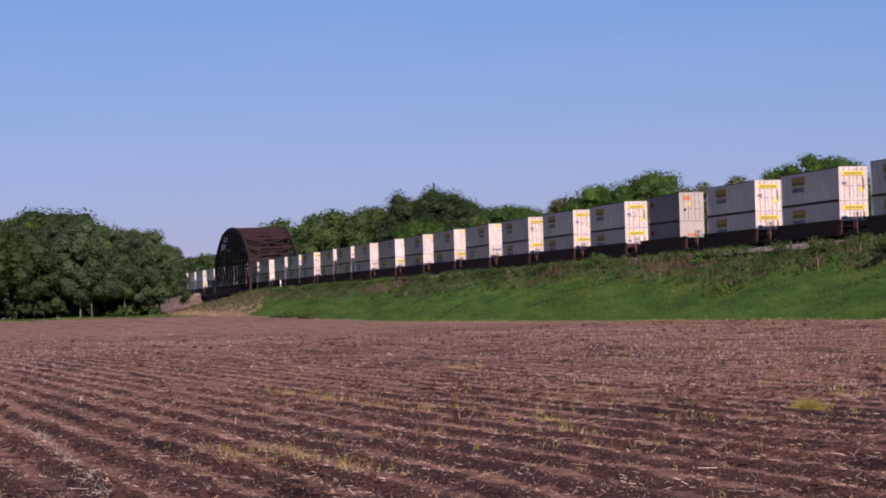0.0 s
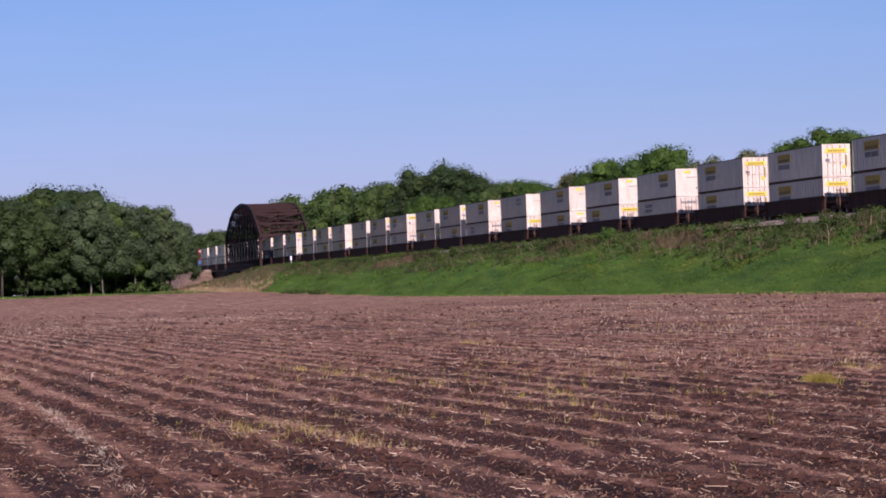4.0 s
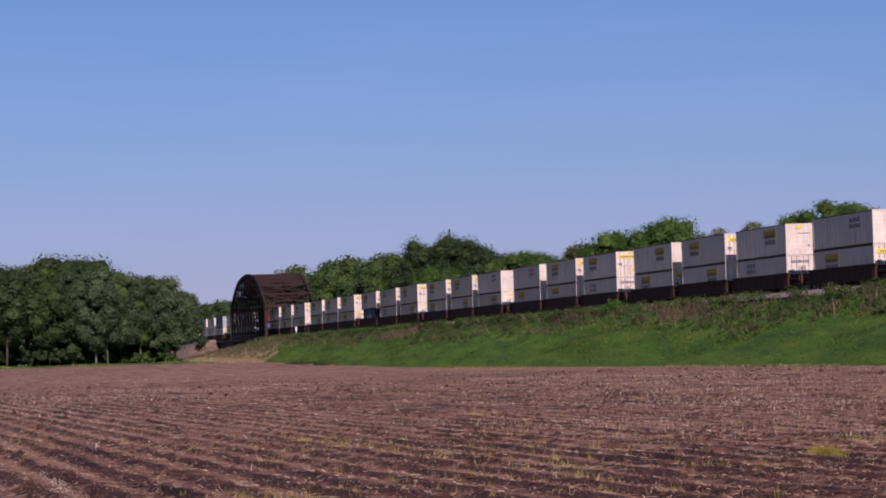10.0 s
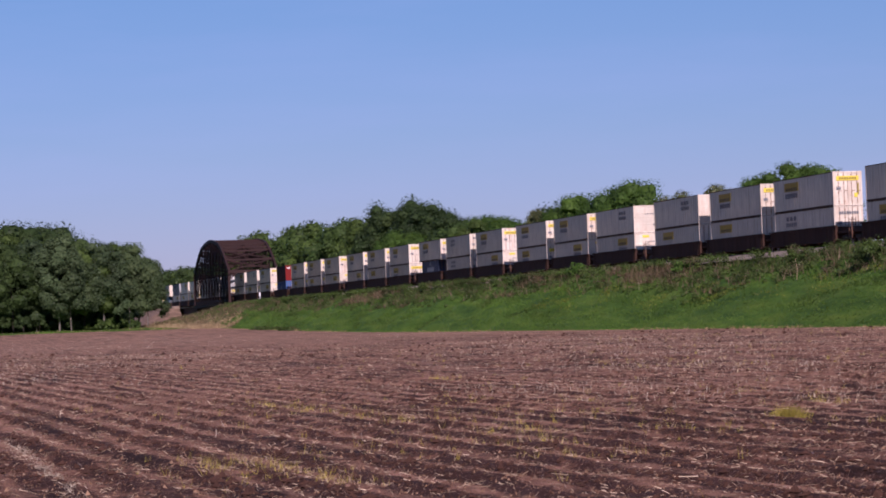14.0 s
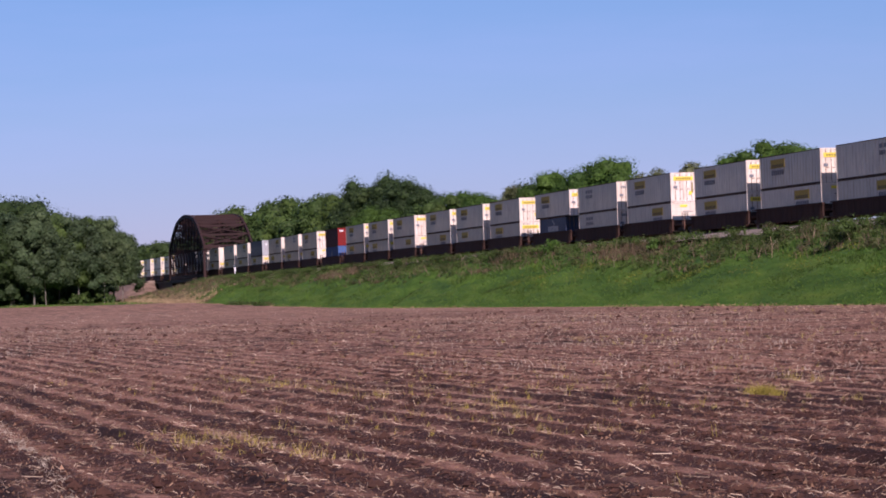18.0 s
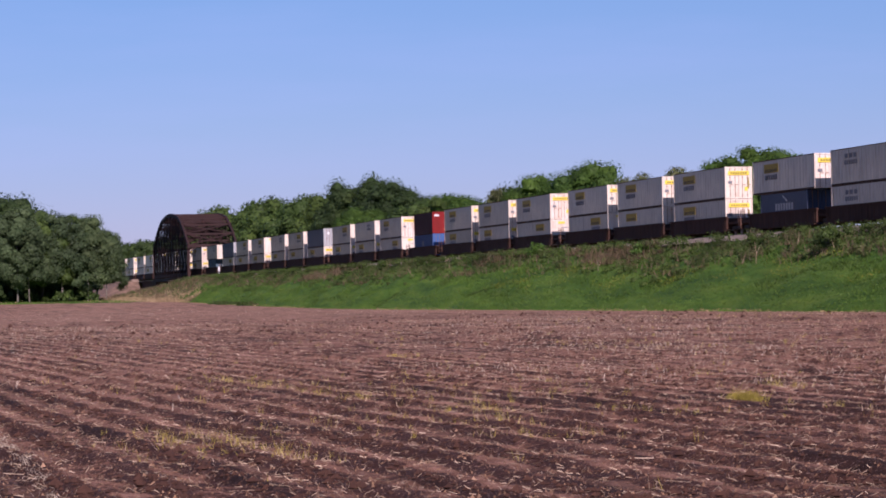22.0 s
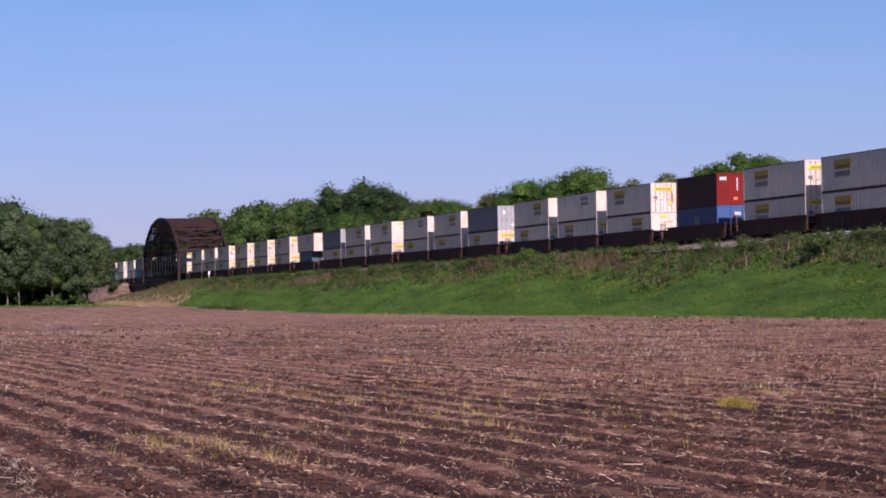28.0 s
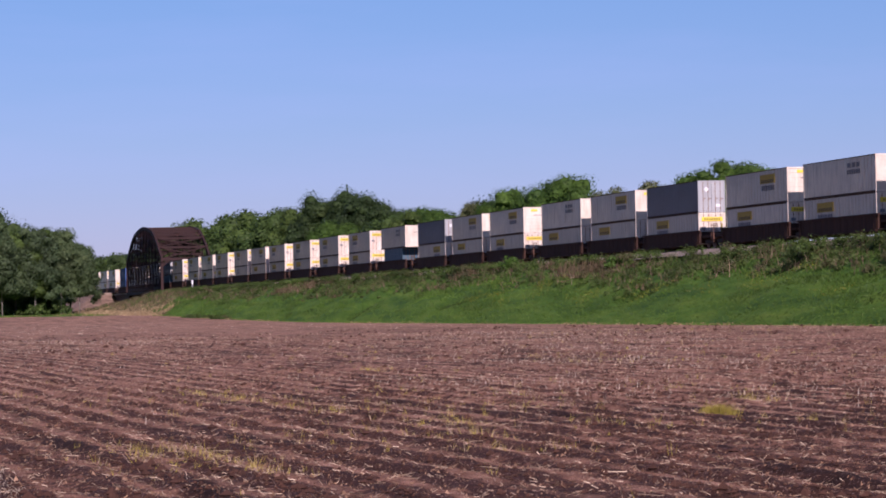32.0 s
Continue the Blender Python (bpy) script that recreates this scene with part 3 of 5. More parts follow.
    for x in (near + 1.4, TRACK + 1.9, far - 1.0):
        part("plate_girder", Shape().box(x - 0.2, x + 0.2, BRIDGE_B + 0.3, ABUT, RAIL - 3.6, RAIL - 0.28, 0.03), bridge_steel, root)
    part("deck", Shape().box(near + 0.5, far - 0.3, BRIDGE_A - 0.4, ABUT, RAIL - 0.34, RAIL - 0.302), tie_wood, root)
    # piers and abutments
    pier = tagged(new("bridge_pier"), "grey concrete bridge pier in the river bed", "bridge pier", kind="structure")
    part("shaft", Shape().box(78.6, 90.0, BRIDGE_B - 1.2, BRIDGE_B + 1.6, -4.0, RAIL - 4.15, 0.2), concrete, pier)
    part("cap", Shape().box(78.2, 90.4, BRIDGE_B - 1.6, BRIDGE_B + 2.0, RAIL - 4.15, RAIL - 3.61, 0.08), concrete, pier)
    part("truss_pedestal", Shape().box(79.0, 89.6, BRIDGE_B - 1.3, BRIDGE_B + 0.2, RAIL - 3.61, RAIL - 2.31, 0.05), concrete, pier)
    for y0, y1, nm in ((BRIDGE_A - 3.0, BRIDGE_A + 0.3, "near_abutment"), (ABUT - 0.3, ABUT + 9.0, "far_abutment")):
        ab = tagged(new(nm), "pale weathered concrete bridge abutment", "abutment", kind="structure")
        if y0 > 700:
            part("wing_wall", Shape().box(77.3, 79.2, y0 - 0.6, y0 + 9.0, 1.0, RAIL + 0.35, 0.1), concrete, ab)
        part("wall", Shape().box(79.25 if y0 > 700 else 77.6, 91.0, y0, y1, -1.5, RAIL - 0.5 if y0 > 700 else BED - 0.1, 0.12), concrete, ab)
        part("bearing_seat", Shape().box(79.4, 90.4, y0 + 0.5, y1 - 0.5, *((RAIL - 4.1, RAIL - 3.62) if y0 > 700 else (RAIL - 2.9, RAIL - 2.32)), 0.05), concrete, ab)
    # bare slope of pale earth below the far abutment
    xs, ys2 = np.arange(64, 79.6, 0.75), np.arange(ABUT - 18, ABUT + 60, 2.0)
    X, Y = np.meshgrid(xs, ys2, indexing="ij")
    Z = land(X, Y) - 0.3 + np.clip((X - 67.2) / 8.8, 0, 1) * (RAIL - land(X, Y) + 0.3) + soft_noise(X.shape, 3, 2) * 0.5
    Z = Z - np.clip((ABUT - Y) / 17, 0, 1) * (Z - land(X, Y) + 1.0)
    ob = new("bare_bank", big_mesh("bare_bank", np.stack([X, Y, Z], -1).reshape(-1, 3), grid_faces(*X.shape), [dry_earth], None, True))
    tagged(ob, "bare pale earth slope beside the bridge abutment", "bank", kind="structure")


build_track()
build_bridge()


# ---- plants ----
def leaf_cloud(centres, size, r, outward=None):
    """One small ragged three-cornered leaf clump at every centre, turned roughly along outward."""
    n = len(centres)
    nrm = r.normal(size=(n, 3)) * (0.55 if outward is not None else 1.0)
    if outward is not None:
        nrm += outward
    nrm /= np.linalg.norm(nrm, axis=1)[:, None] + 1e-9
    a = np.cross(nrm, r.normal(size=(n, 3)))
    a /= np.linalg.norm(a, axis=1)[:, None] + 1e-9
    b = np.cross(nrm, a)
    s = size * r.uniform(0.5, 1.4, n)
    c = np.asarray(centres)
    ang = np.arange(3) * math.pi * 2 / 3
    rad = r.uniform(0.7, 1.3, (n, 3))
    v = c[:, None] + s[:, None, None] * rad[:, :, None] * (np.cos(ang)[None, :, None] * a[:, None] + np.sin(ang)[None, :, None] * b[:, None])
    return v.reshape(-1, 3), np.arange(n * 3).reshape(n, 3)


def ball():
    bm = bmesh.new()
    bmesh.ops.create_icosphere(bm, subdivisions=2, radius=1.0)
    bm.verts.index_update()
    v, f = np.array([q.co[:] for q in bm.verts]), np.array([[q.index for q in t.verts] for t in bm.faces])
    bm.free()
    return v, f


heart, heart_faces = ball()


def lumpy(d, c):
    """Uneven reach of a foliage lobe round c in the directions d."""
    return 1 + 0.13 * np.sin(d[:, 0] * 5.1 + c[0]) * np.sin(d[:, 1] * 4.7 + c[1]) + 0.1 * np.sin(d[:, 2] * 6.3 + c[2])


def tree_parts(seed, height, spread, leaf, bark_mat, clear=0.06, lobes=60, per=300, leaf_size=0.12, open_crown=0.0, bole=1.0, lobe=1.0):
    """A tree: tapered trunk, limbs, and a crown of small leaves gathered in rounded, uneven lobes."""
    r = np.random.default_rng(seed)
    root = new("tree")
    lean = r.normal(0, 0.03, 2) * height
    pts = [(0, 0, -0.4), (lean[0] * 0.2, lean[1] * 0.2, height * 0.25), (lean[0] * 0.6, lean[1] * 0.6, height * 0.5), (lean[0], lean[1], height * 0.8)]
    base = height * 0.011 * bole
    part("trunk", Shape().tube(pts, [base * 1.3, base * 0.85, base * 0.55, base * 0.12], 8), bark_mat, root, smooth=True)
    cz, hz = height * (0.5 + clear * 0.5), height * (0.5 - clear * 0.5)
    middle = np.array([lean[0] * 0.7, lean[1] * 0.7, cz])
    centres, sizes = [], []
    for i in range(lobes):
        up = 1 - 1.8 * (i + 0.5) / lobes + r.normal(0, 0.07)
        a = i * 2.39996 + r.normal(0, 0.35)
        up = max(-0.98, min(0.98, up))
        flat = math.sqrt(1 - (up if up > 0 else 0.6 * up) ** 2)
        k = (r.uniform(0.56, 0.76) if i % 4 else r.uniform(0.25, 0.5)) + 0.2 * (1 - lobe)
        wide = 1.0 - 0.22 * max(0.0, up)
        centres.append(middle + np.array([math.cos(a) * flat * spread * wide, math.sin(a) * flat * spread * wide, up * hz * 0.95]) * k)
        sizes.append(spread * (r.uniform(0.2, 0.34) if open_crown > 0.3 else r.uniform(0.22, 0.46)) * lobe)
    for i in range(2, lobes, lobes // 4 if lobes > 30 else lobes // 2):
        c = centres[i]
        h0 = max(height * 0.2, min(c[2] * 0.72, height * 0.7))
        f = h0 / (height * 0.8)
        start_pt = (lean[0] * f, lean[1] * f, h0)
        mid = tuple((np.array(start_pt) * 0.45 + c * 0.55) + np.array([0, 0, -0.04 * height]))
        part("limb", Shape().tube([start_pt, mid, tuple(c)], [base * 0.42, base * 0.26, base * 0.06], 5), bark_mat, root, smooth=True)
    pts_all, out_all, size_all, hearts = [], [], [], []
    for c, s in zip(centres, sizes):
        away = (c - middle) / np.array([spread, spread, hz])
        k = per * r.uniform(0.8, 1.2) * (1 - open_crown * r.random())
        # a shell of small leaves on the side away from the middle, two sizes deep
        for m, lo, hi, sz in ((int(k * 0.75), 0.5, 0.84, leaf_size * 2.0), (int(k), 0.7, 0.89, leaf_size)):
            d = r.normal(size=(m, 3))
            d /= np.linalg.norm(d, axis=1)[:, None]
            d = d[(d @ away) > -0.25]
            pts_all.append(c + d * (s * lumpy(d, c) * r.uniform(lo, hi, len(d)))[:, None] * np.array([1, 1, 0.82]))
            out_all.append(d * 1.2 + away * 0.5 + np.array([0, -0.1, 0.25]))
            size_all.append(np.full(len(d), sz))
        # close inner foliage that no light comes through
        if not open_crown or r.random() > open_crown * 0.8:
            hearts.append(c + heart * (s * lumpy(heart, c) * (0.42 if open_crown else 0.5))[:, None] * np.array([1, 1, 0.82]))
    p, o, z = np.concatenate(pts_all), np.concatenate(out_all), np.concatenate(size_all)
    keep = p[:, 2] > height * max(clear * 0.5, 0.03)
    v, f = leaf_cloud(p[keep], z[keep], r, o[keep])
    if hearts:
        fh = np.concatenate([heart_faces + len(heart) * i for i in range(len(hearts))])
        v, f = np.concatenate([v, *hearts]), np.concatenate([f, fh + len(v)])
    crown = new("crown", big_mesh("crown", v, f, [leaf]))
    crown.parent = root
    return root


BACK_TREE = "leafy green tree behind the railway embankment"
kinds = {}


def plant(kind, x, y, height, turn, label, group=""):
    """A tree of that kind, scaled to the height, on the land."""
    master, h0 = kinds[kind]
    m = pose(x, y, float(land(x, y)) - (0.22 * height if kind == "hedge" else 0.0), 0, 0, turn)
    if master.get("used"):
        ob = copy_thing(master, m)
    else:
        ob = master
        ob["used"] = 1
        ob.matrix_basis = m
    k = (1.02 if y < 500 and x > 90 else 1.062) * height / h0
    ob.scale = (k, k, k)
    tagged(ob, label, "tree", group)
    return ob


def build_kinds():
    kinds["round"] = tree_parts(11, 20, 8.2, green_leaf, bark, 0.0, 66, 200, 0.105, lobe=0.75), 20
    kinds["round_b"] = tree_parts(12, 20, 8.8, green_leaf, bark, 0.0, 70, 200, 0.105, lobe=0.75), 20
    kinds["bright"] = tree_parts(13, 20, 8.6, bright_leaf, bark, 0.06, 84, 400, 0.085, lobe=0.72), 20
    kinds["bright_b"] = tree_parts(14, 20, 9.4, bright_leaf, bark, 0.06, 90, 400, 0.085, lobe=0.7), 20
    kinds["dark"] = tree_parts(15, 20, 8.2, dark_leaf, bark, 0.0, 42, 240, 0.115), 20
    kinds["open"] = tree_parts(16, 24, 8.4, dark_leaf, bark, 0.2, 58, 360, 0.105, 0.4), 24
    kinds["silver"] = tree_parts(17, 18, 6.4, silver_leaf, pale_bark, -0.06, 70, 290, 0.10, 0.1, 0.75, 0.85), 18
    kinds["silver_b"] = tree_parts(18, 18, 5.6, silver_leaf, pale_bark, -0.06, 66, 290, 0.10, 0.1, 0.55, 0.85), 18
    kinds["olive"] = tree_parts(19, 18, 5.4, olive_leaf, bark, 0.2, 46, 330, 0.08, 0.4), 18
    kinds["far_dark"] = tree_parts(22, 20, 8.4, dark_leaf, bark, 0.06, 34, 80, 0.22), 20
    kinds["far_green"] = tree_parts(23, 20, 8.8, green_leaf, bark, 0.06, 40, 170, 0.16), 20
    kinds["slim"] = tree_parts(25, 20, 6.2, bright_leaf, bark, 0.06, 78, 320, 0.08, lobe=0.74), 20
    kinds["hedge"] = tree_parts(24, 9, 5.2, green_leaf, bark, 0.0, 14, 60, 0.2), 9
    kinds["thicket"] = tree_parts(20, 9, 4.6, dark_leaf, bark, 0.0, 18, 90, 0.18), 9
    kinds["thicket_b"] = tree_parts(21, 9, 5.0, green_leaf, bark, 0.0, 18, 90, 0.18), 9


build_kinds()

# the wood behind the track: kind, x, y, height, turn
BACK = [
    ("slim", 111.0, 325, 20.1, 10), ("slim", 113.0, 337, 21.2, 80), ("slim", 112.0, 347, 20.4, 200),
    ("olive", 112, 366, 19.4, 40), ("olive", 115, 377, 19.9, 120), ("olive", 112, 388, 19.6, 220), ("thicket_b", 116, 398, 14.0, 90),
    ("bright", 111, 409, 21.2, 15), ("bright_b", 112, 422, 21.4, 130), ("bright", 111, 437, 20.4, 250), ("dark", 112, 452, 20.6, 60),
    ("olive", 112, 470, 20.4, 155), ("olive", 115, 482, 20.6, 15), ("bright_b", 113, 496, 19.2, 270), ("round", 110, 507, 18.4, 95), ("bright", 114, 518, 19.0, 205),
    ("round_b", 111, 535, 19.0, 315), ("open", 113.5, 552, 21.4, 190), ("open", 113, 568, 23.6, 25), ("open", 114, 586, 25.4, 265), ("open", 115, 603, 25.2, 75),
    ("bright_b", 107, 556, 17.4, 185), ("bright", 106, 575, 18.0, 40), ("open", 113, 620, 25.6, 305), ("round_b", 112, 634, 22.0, 85), ("round", 114, 650, 23.6, 45),
    ("far_green", 112, 668, 24.4, 165), ("far_green", 115, 690, 24.2, 285), ("far_green", 113, 712, 25.0, 10), ("far_green", 116, 738, 26.6, 100), ("far_green", 112, 762, 25.6, 210),
    ("far_dark", 115, 790, 23.6, 330), ("far_green", 113, 818, 26.0, 65), ("far_green", 116, 846, 28.0, 175), ("far_dark", 112, 876, 26.0, 295),
]
for k, x, y, h, turn in BACK:
    plant(k, x, y, h, turn, BACK_TREE, "wood behind the track")
r2 = np.random.default_rng(3)
for y in np.arange(318, 900, 22):
    plant("thicket_b" if r2.random() < 0.6 else "thicket", 104 + r2.uniform(-2, 2), y + r2.uniform(-3, 3), r2.uniform(11, 14.5), r2.uniform(0, 360),
          "dense green thicket tree below the taller wood", "thicket behind the track")
# far trees seen between the bridge and the near grove
for i, y in enumerate(np.arange(930, 1100, 17)):
    plant(("far_dark", "far_dark", "far_green")[i % 3], 88 + 0.14 * (y - 930) + r2.uniform(-3, 14) + 14, y, r2.uniform(18, 21.5), r2.uniform(0, 360), "dark green tree in the distance beyond the bridge", "far trees")
for i in range(12):
    plant("far_dark", 88 + i * 8, 1262 + r2.uniform(-12, 12), r2.uniform(25.5, 27.5), r2.uniform(0, 360), "dark green tree in the distance beyond the bridge", "far trees")
for i in range(12):
    plant(("far_dark", "far_green")[i % 2], 66 + i * 9, 1180 + r2.uniform(-20, 20), r2.uniform(22.5, 26.5), r2.uniform(0, 360), "dark green tree in the distance beyond the bridge", "far trees")

# the grove at the field's far edge
GROVE = [
    ("silver", 55.6, 608, 18.6, 20), ("silver", 59, 634, 19.4, 140), ("far_dark", 62, 655, 16.5, 210), ("silver_b", 62.0, 634, 15.8, 70), ("round", 54, 612, 18.6, 100), ("silver", 50, 604, 19.4, 220), ("round_b", 46, 606, 18.4, 310), 
    ("silver", 40.2, 596, 20.6, 60), ("silver_b", 42.8, 599, 18.5, 300), ("silver_b", 36, 604, 20.4, 170), ("dark", 31, 598, 19.0, 280), ("dark", 27, 600, 21.6, 30), ("dark", 22, 594, 21.4, 140),
    ("round", 56, 642, 18.0, 200), ("dark", 49, 636, 20.0, 90), ("dark", 43, 634, 25.0, 330), ("dark", 36, 630, 25.4, 45), ("round", 29, 628, 23.0, 250), ("dark", 23, 626, 23.2, 75), ("dark", 16, 610, 21.8, 190), ("round", 10, 606, 21.0, 5),
    ("dark", 4, 604, 21.0, 250), ("dark", -3, 606, 20.5, 40), ("round", -10, 610, 20.0, 130), ("dark", -17, 606, 20.0, 200), ("round_b", -24, 612, 21.0, 320), ("far_dark", 60, 672, 17.0, 10), ("far_dark", 47, 660, 20.5, 160), ("far_dark", 33, 656, 22, 280), ("far_dark", 18, 650, 22, 100),
]
for k, x, y, h, turn in GROVE:
    pale = k.startswith("silver")
    plant(k, x, y, h, turn, "silvery green tree with a pale trunk at the field edge" if pale else "dark green broadleaf tree in the grove at the field edge", "grove")
for x in list(np.arange(-36, 58, 3.4)) + list(np.arange(-35, 58, 4.9)):
    plant("hedge", x + r2.uniform(-1, 1), 626 + r2.uniform(-14, 16), r2.uniform(6, 9.5), r2.uniform(0, 360), "dark undergrowth tree below the grove", "undergrowth of the grove")


for x in np.arange(-36, 57, 2.3):
    plant("hedge", x, 607 + r2.uniform(-4, 5), r2.uniform(1.8, 3.4), r2.uniform(0, 360), "low dark undergrowth at the foot of the grove", "undergrowth of the grove")
for x in np.arange(-36, 40, 4.3):
    plant("thicket", x + r2.uniform(-1, 1), 596 + r2.uniform(-3, 4), r2.uniform(3.2, 5.0), r2.uniform(0, 360), "dark leafy shrub at the edge of the grove", "undergrowth of the grove")
for x, h in ((9, 4.2), (14, 3.4), (20, 4.6), (24.5, 3.2), (30, 3.8), (43, 3.0), (50, 2.6)):
    plant("thicket", x, 600 + r2.uniform(-2, 10), h, r2.uniform(0, 360), "low leafy shrub at the edge of the grove", "undergrowth of the grove")


def scatter_blades(x, y, z, height, width, r, lean=0.5, blades=3):
    """Tufts of narrow triangular blades: arrays of places and sizes."""
    n = len(x) * blades
    x, y, z, height, width = (np.repeat(np.asarray(q, float), blades) for q in (x, y, z, height, width))
    a = r.uniform(0, 2 * math.pi, n)
    off = r.normal(0, 0.3, (n, 2)) * height[:, None]
    h = height * r.uniform(0.6, 1.2, n)
    tip = np.stack([x + off[:, 0] + r.normal(0, lean, n) * h, y + off[:, 1] + r.normal(0, lean, n) * h, z + h], 1)
    d = np.stack([np.cos(a), np.sin(a), np.zeros(n)], 1) * (width / 2)[:, None]
    base = np.stack([x + off[:, 0], y + off[:, 1], z - 0.05 * h], 1)
    v = np.stack([base - d, base + d, tip], 1).reshape(-1, 3)
    return v, np.arange(3 * n).reshape(n, 3)


def bank_z(x, y):
    return sample(surfaces["embankment_near"], x, y)


def tussocks():
    """How thick the growth is over the bank, drawn out along it."""
    xs, ys = np.arange(64, 80, 0.5), np.arange(150, 720, 2.0)
    Z = soft_noise((len(xs), len(ys)), 4, 5) + 0.7 * soft_noise((len(xs), len(ys)), 2, 2) + 0.5 * soft_noise((len(xs), len(ys)), 9, 14)
    return xs, ys, Z


growth = tussocks()


def build_grass():
    r = np.random.default_rng(21)
    # denser towards the camera's end of the bank
    n = 56000
    y = 165 + (640 - 165) * r.random(n) ** 1.5
    x = TOE - 0.5 + 10.5 * r.random(n)
    keep = (y < 628) & (sample(growth, x, y) + 0.3 * r.normal(size=n) > -0.15)
    x, y = x[keep], y[keep]
    thick = np.clip(sample(growth, x, y) + 0.15, 0, 0.7) * np.clip((x - TOE) / 3.0, 0.1, 1.0)
    h = r.uniform(0.07, 0.16, len(x)) * (1 + 2.4 * thick)
    v, f = scatter_blades(x, y, bank_z(x, y), h, 0.045 + y * 0.00013, r, 0.45)
    tagged(new("slope_grass", big_mesh("slope_grass", v, f, [grass_leaf])), "long green grass in uneven tussocks on the embankment slope", "grass", kind="stuff")
    # shorter, brighter grass along the foot of the slope
    n = 10000
    y = 165 + 440 * r.random(n) ** 1.5
    x = TOE - 0.6 + 4.6 * r.random(n) ** 1.3
    v, f = scatter_blades(x, y, np.maximum(bank_z(x, y), land(x, y)), r.uniform(0.06, 0.14, n), 0.05 + y * 0.00016, r, 0.5)
    tagged(new("toe_grass", big_mesh("toe_grass", v, f, [toe_grass_leaf])), "short yellow green grass along the foot of the slope", "grass", kind="stuff")
    # dry margin between field and bank
    n = 4200
    y = 170 + 460 * r.random(n) ** 1.4
    x = TOE + r.normal(-0.4, 0.5, n)
    tall = np.clip(0.5 + 0.4 * np.sin(y * 0.19) + 0.35 * np.sin(y * 0.057 + 2) + 0.3 * np.sin(y * 0.83), 0.15, 1.4)
    v, f = scatter_blades(x, y, land(x, y) + 0.01, r.uniform(0.08, 0.24, n) * tall, 0.04 + y * 0.00012, r, 0.5)
    dry = np.repeat(r.random(n) < 0.30 + 0.25 * (np.sin(y * 0.11) > 0.6), 3)
    tagged(new("margin_grass", big_mesh("margin_grass", v, f, [grass_leaf, dry_grass_leaf], dry.astype(int))), "green and dry yellow grass along the field margin", "grass", kind="stuff")
    # rough grass between the field and the grove
    n = 9000
    y = 600 - 48 * r.random(n) ** 0.7
    x = r.uniform(-38, 68, n)
    v, f = scatter_blades(x, y, land(x, y), r.uniform(0.10, 0.34, n) * np.clip(0.6 + 0.5 * np.sin(x * 0.37) + 0.3 * np.sin(x * 1.3), 0.3, 1.4), 0.12 + 0 * y, r, 0.5)
    dry = np.repeat(r.random(n) < np.clip(0.08 + (x - 50) * 0.03, 0.08, 0.5), 3)
    tagged(new("grove_grass", big_mesh("grove_grass", v, f, [grass_leaf, dry_grass_leaf], dry.astype(int))), "rough green grass along the foot of the grove", "grass", kind="stuff")
    n = 6500
    y = r.uniform(535, 690, n)
    x = 66.3 + r.normal(0, 2.2, n) - np.maximum(y - 650, 0) * 0.03
    v, f = scatter_blades(x, y, np.maximum(bank_z(x, y), land(x, y)), r.uniform(0.2, 0.8, n) * np.clip(0.7 + 0.4 * np.sin(y * 0.4), 0.3, 1.2), 0.14 + 0 * y, r, 0.5)
    tagged(new("dry_grass_patch", big_mesh("dry_grass_patch", v, f, [dry_grass_leaf])), "pale dry grass at the end of the bank", "grass", kind="stuff")


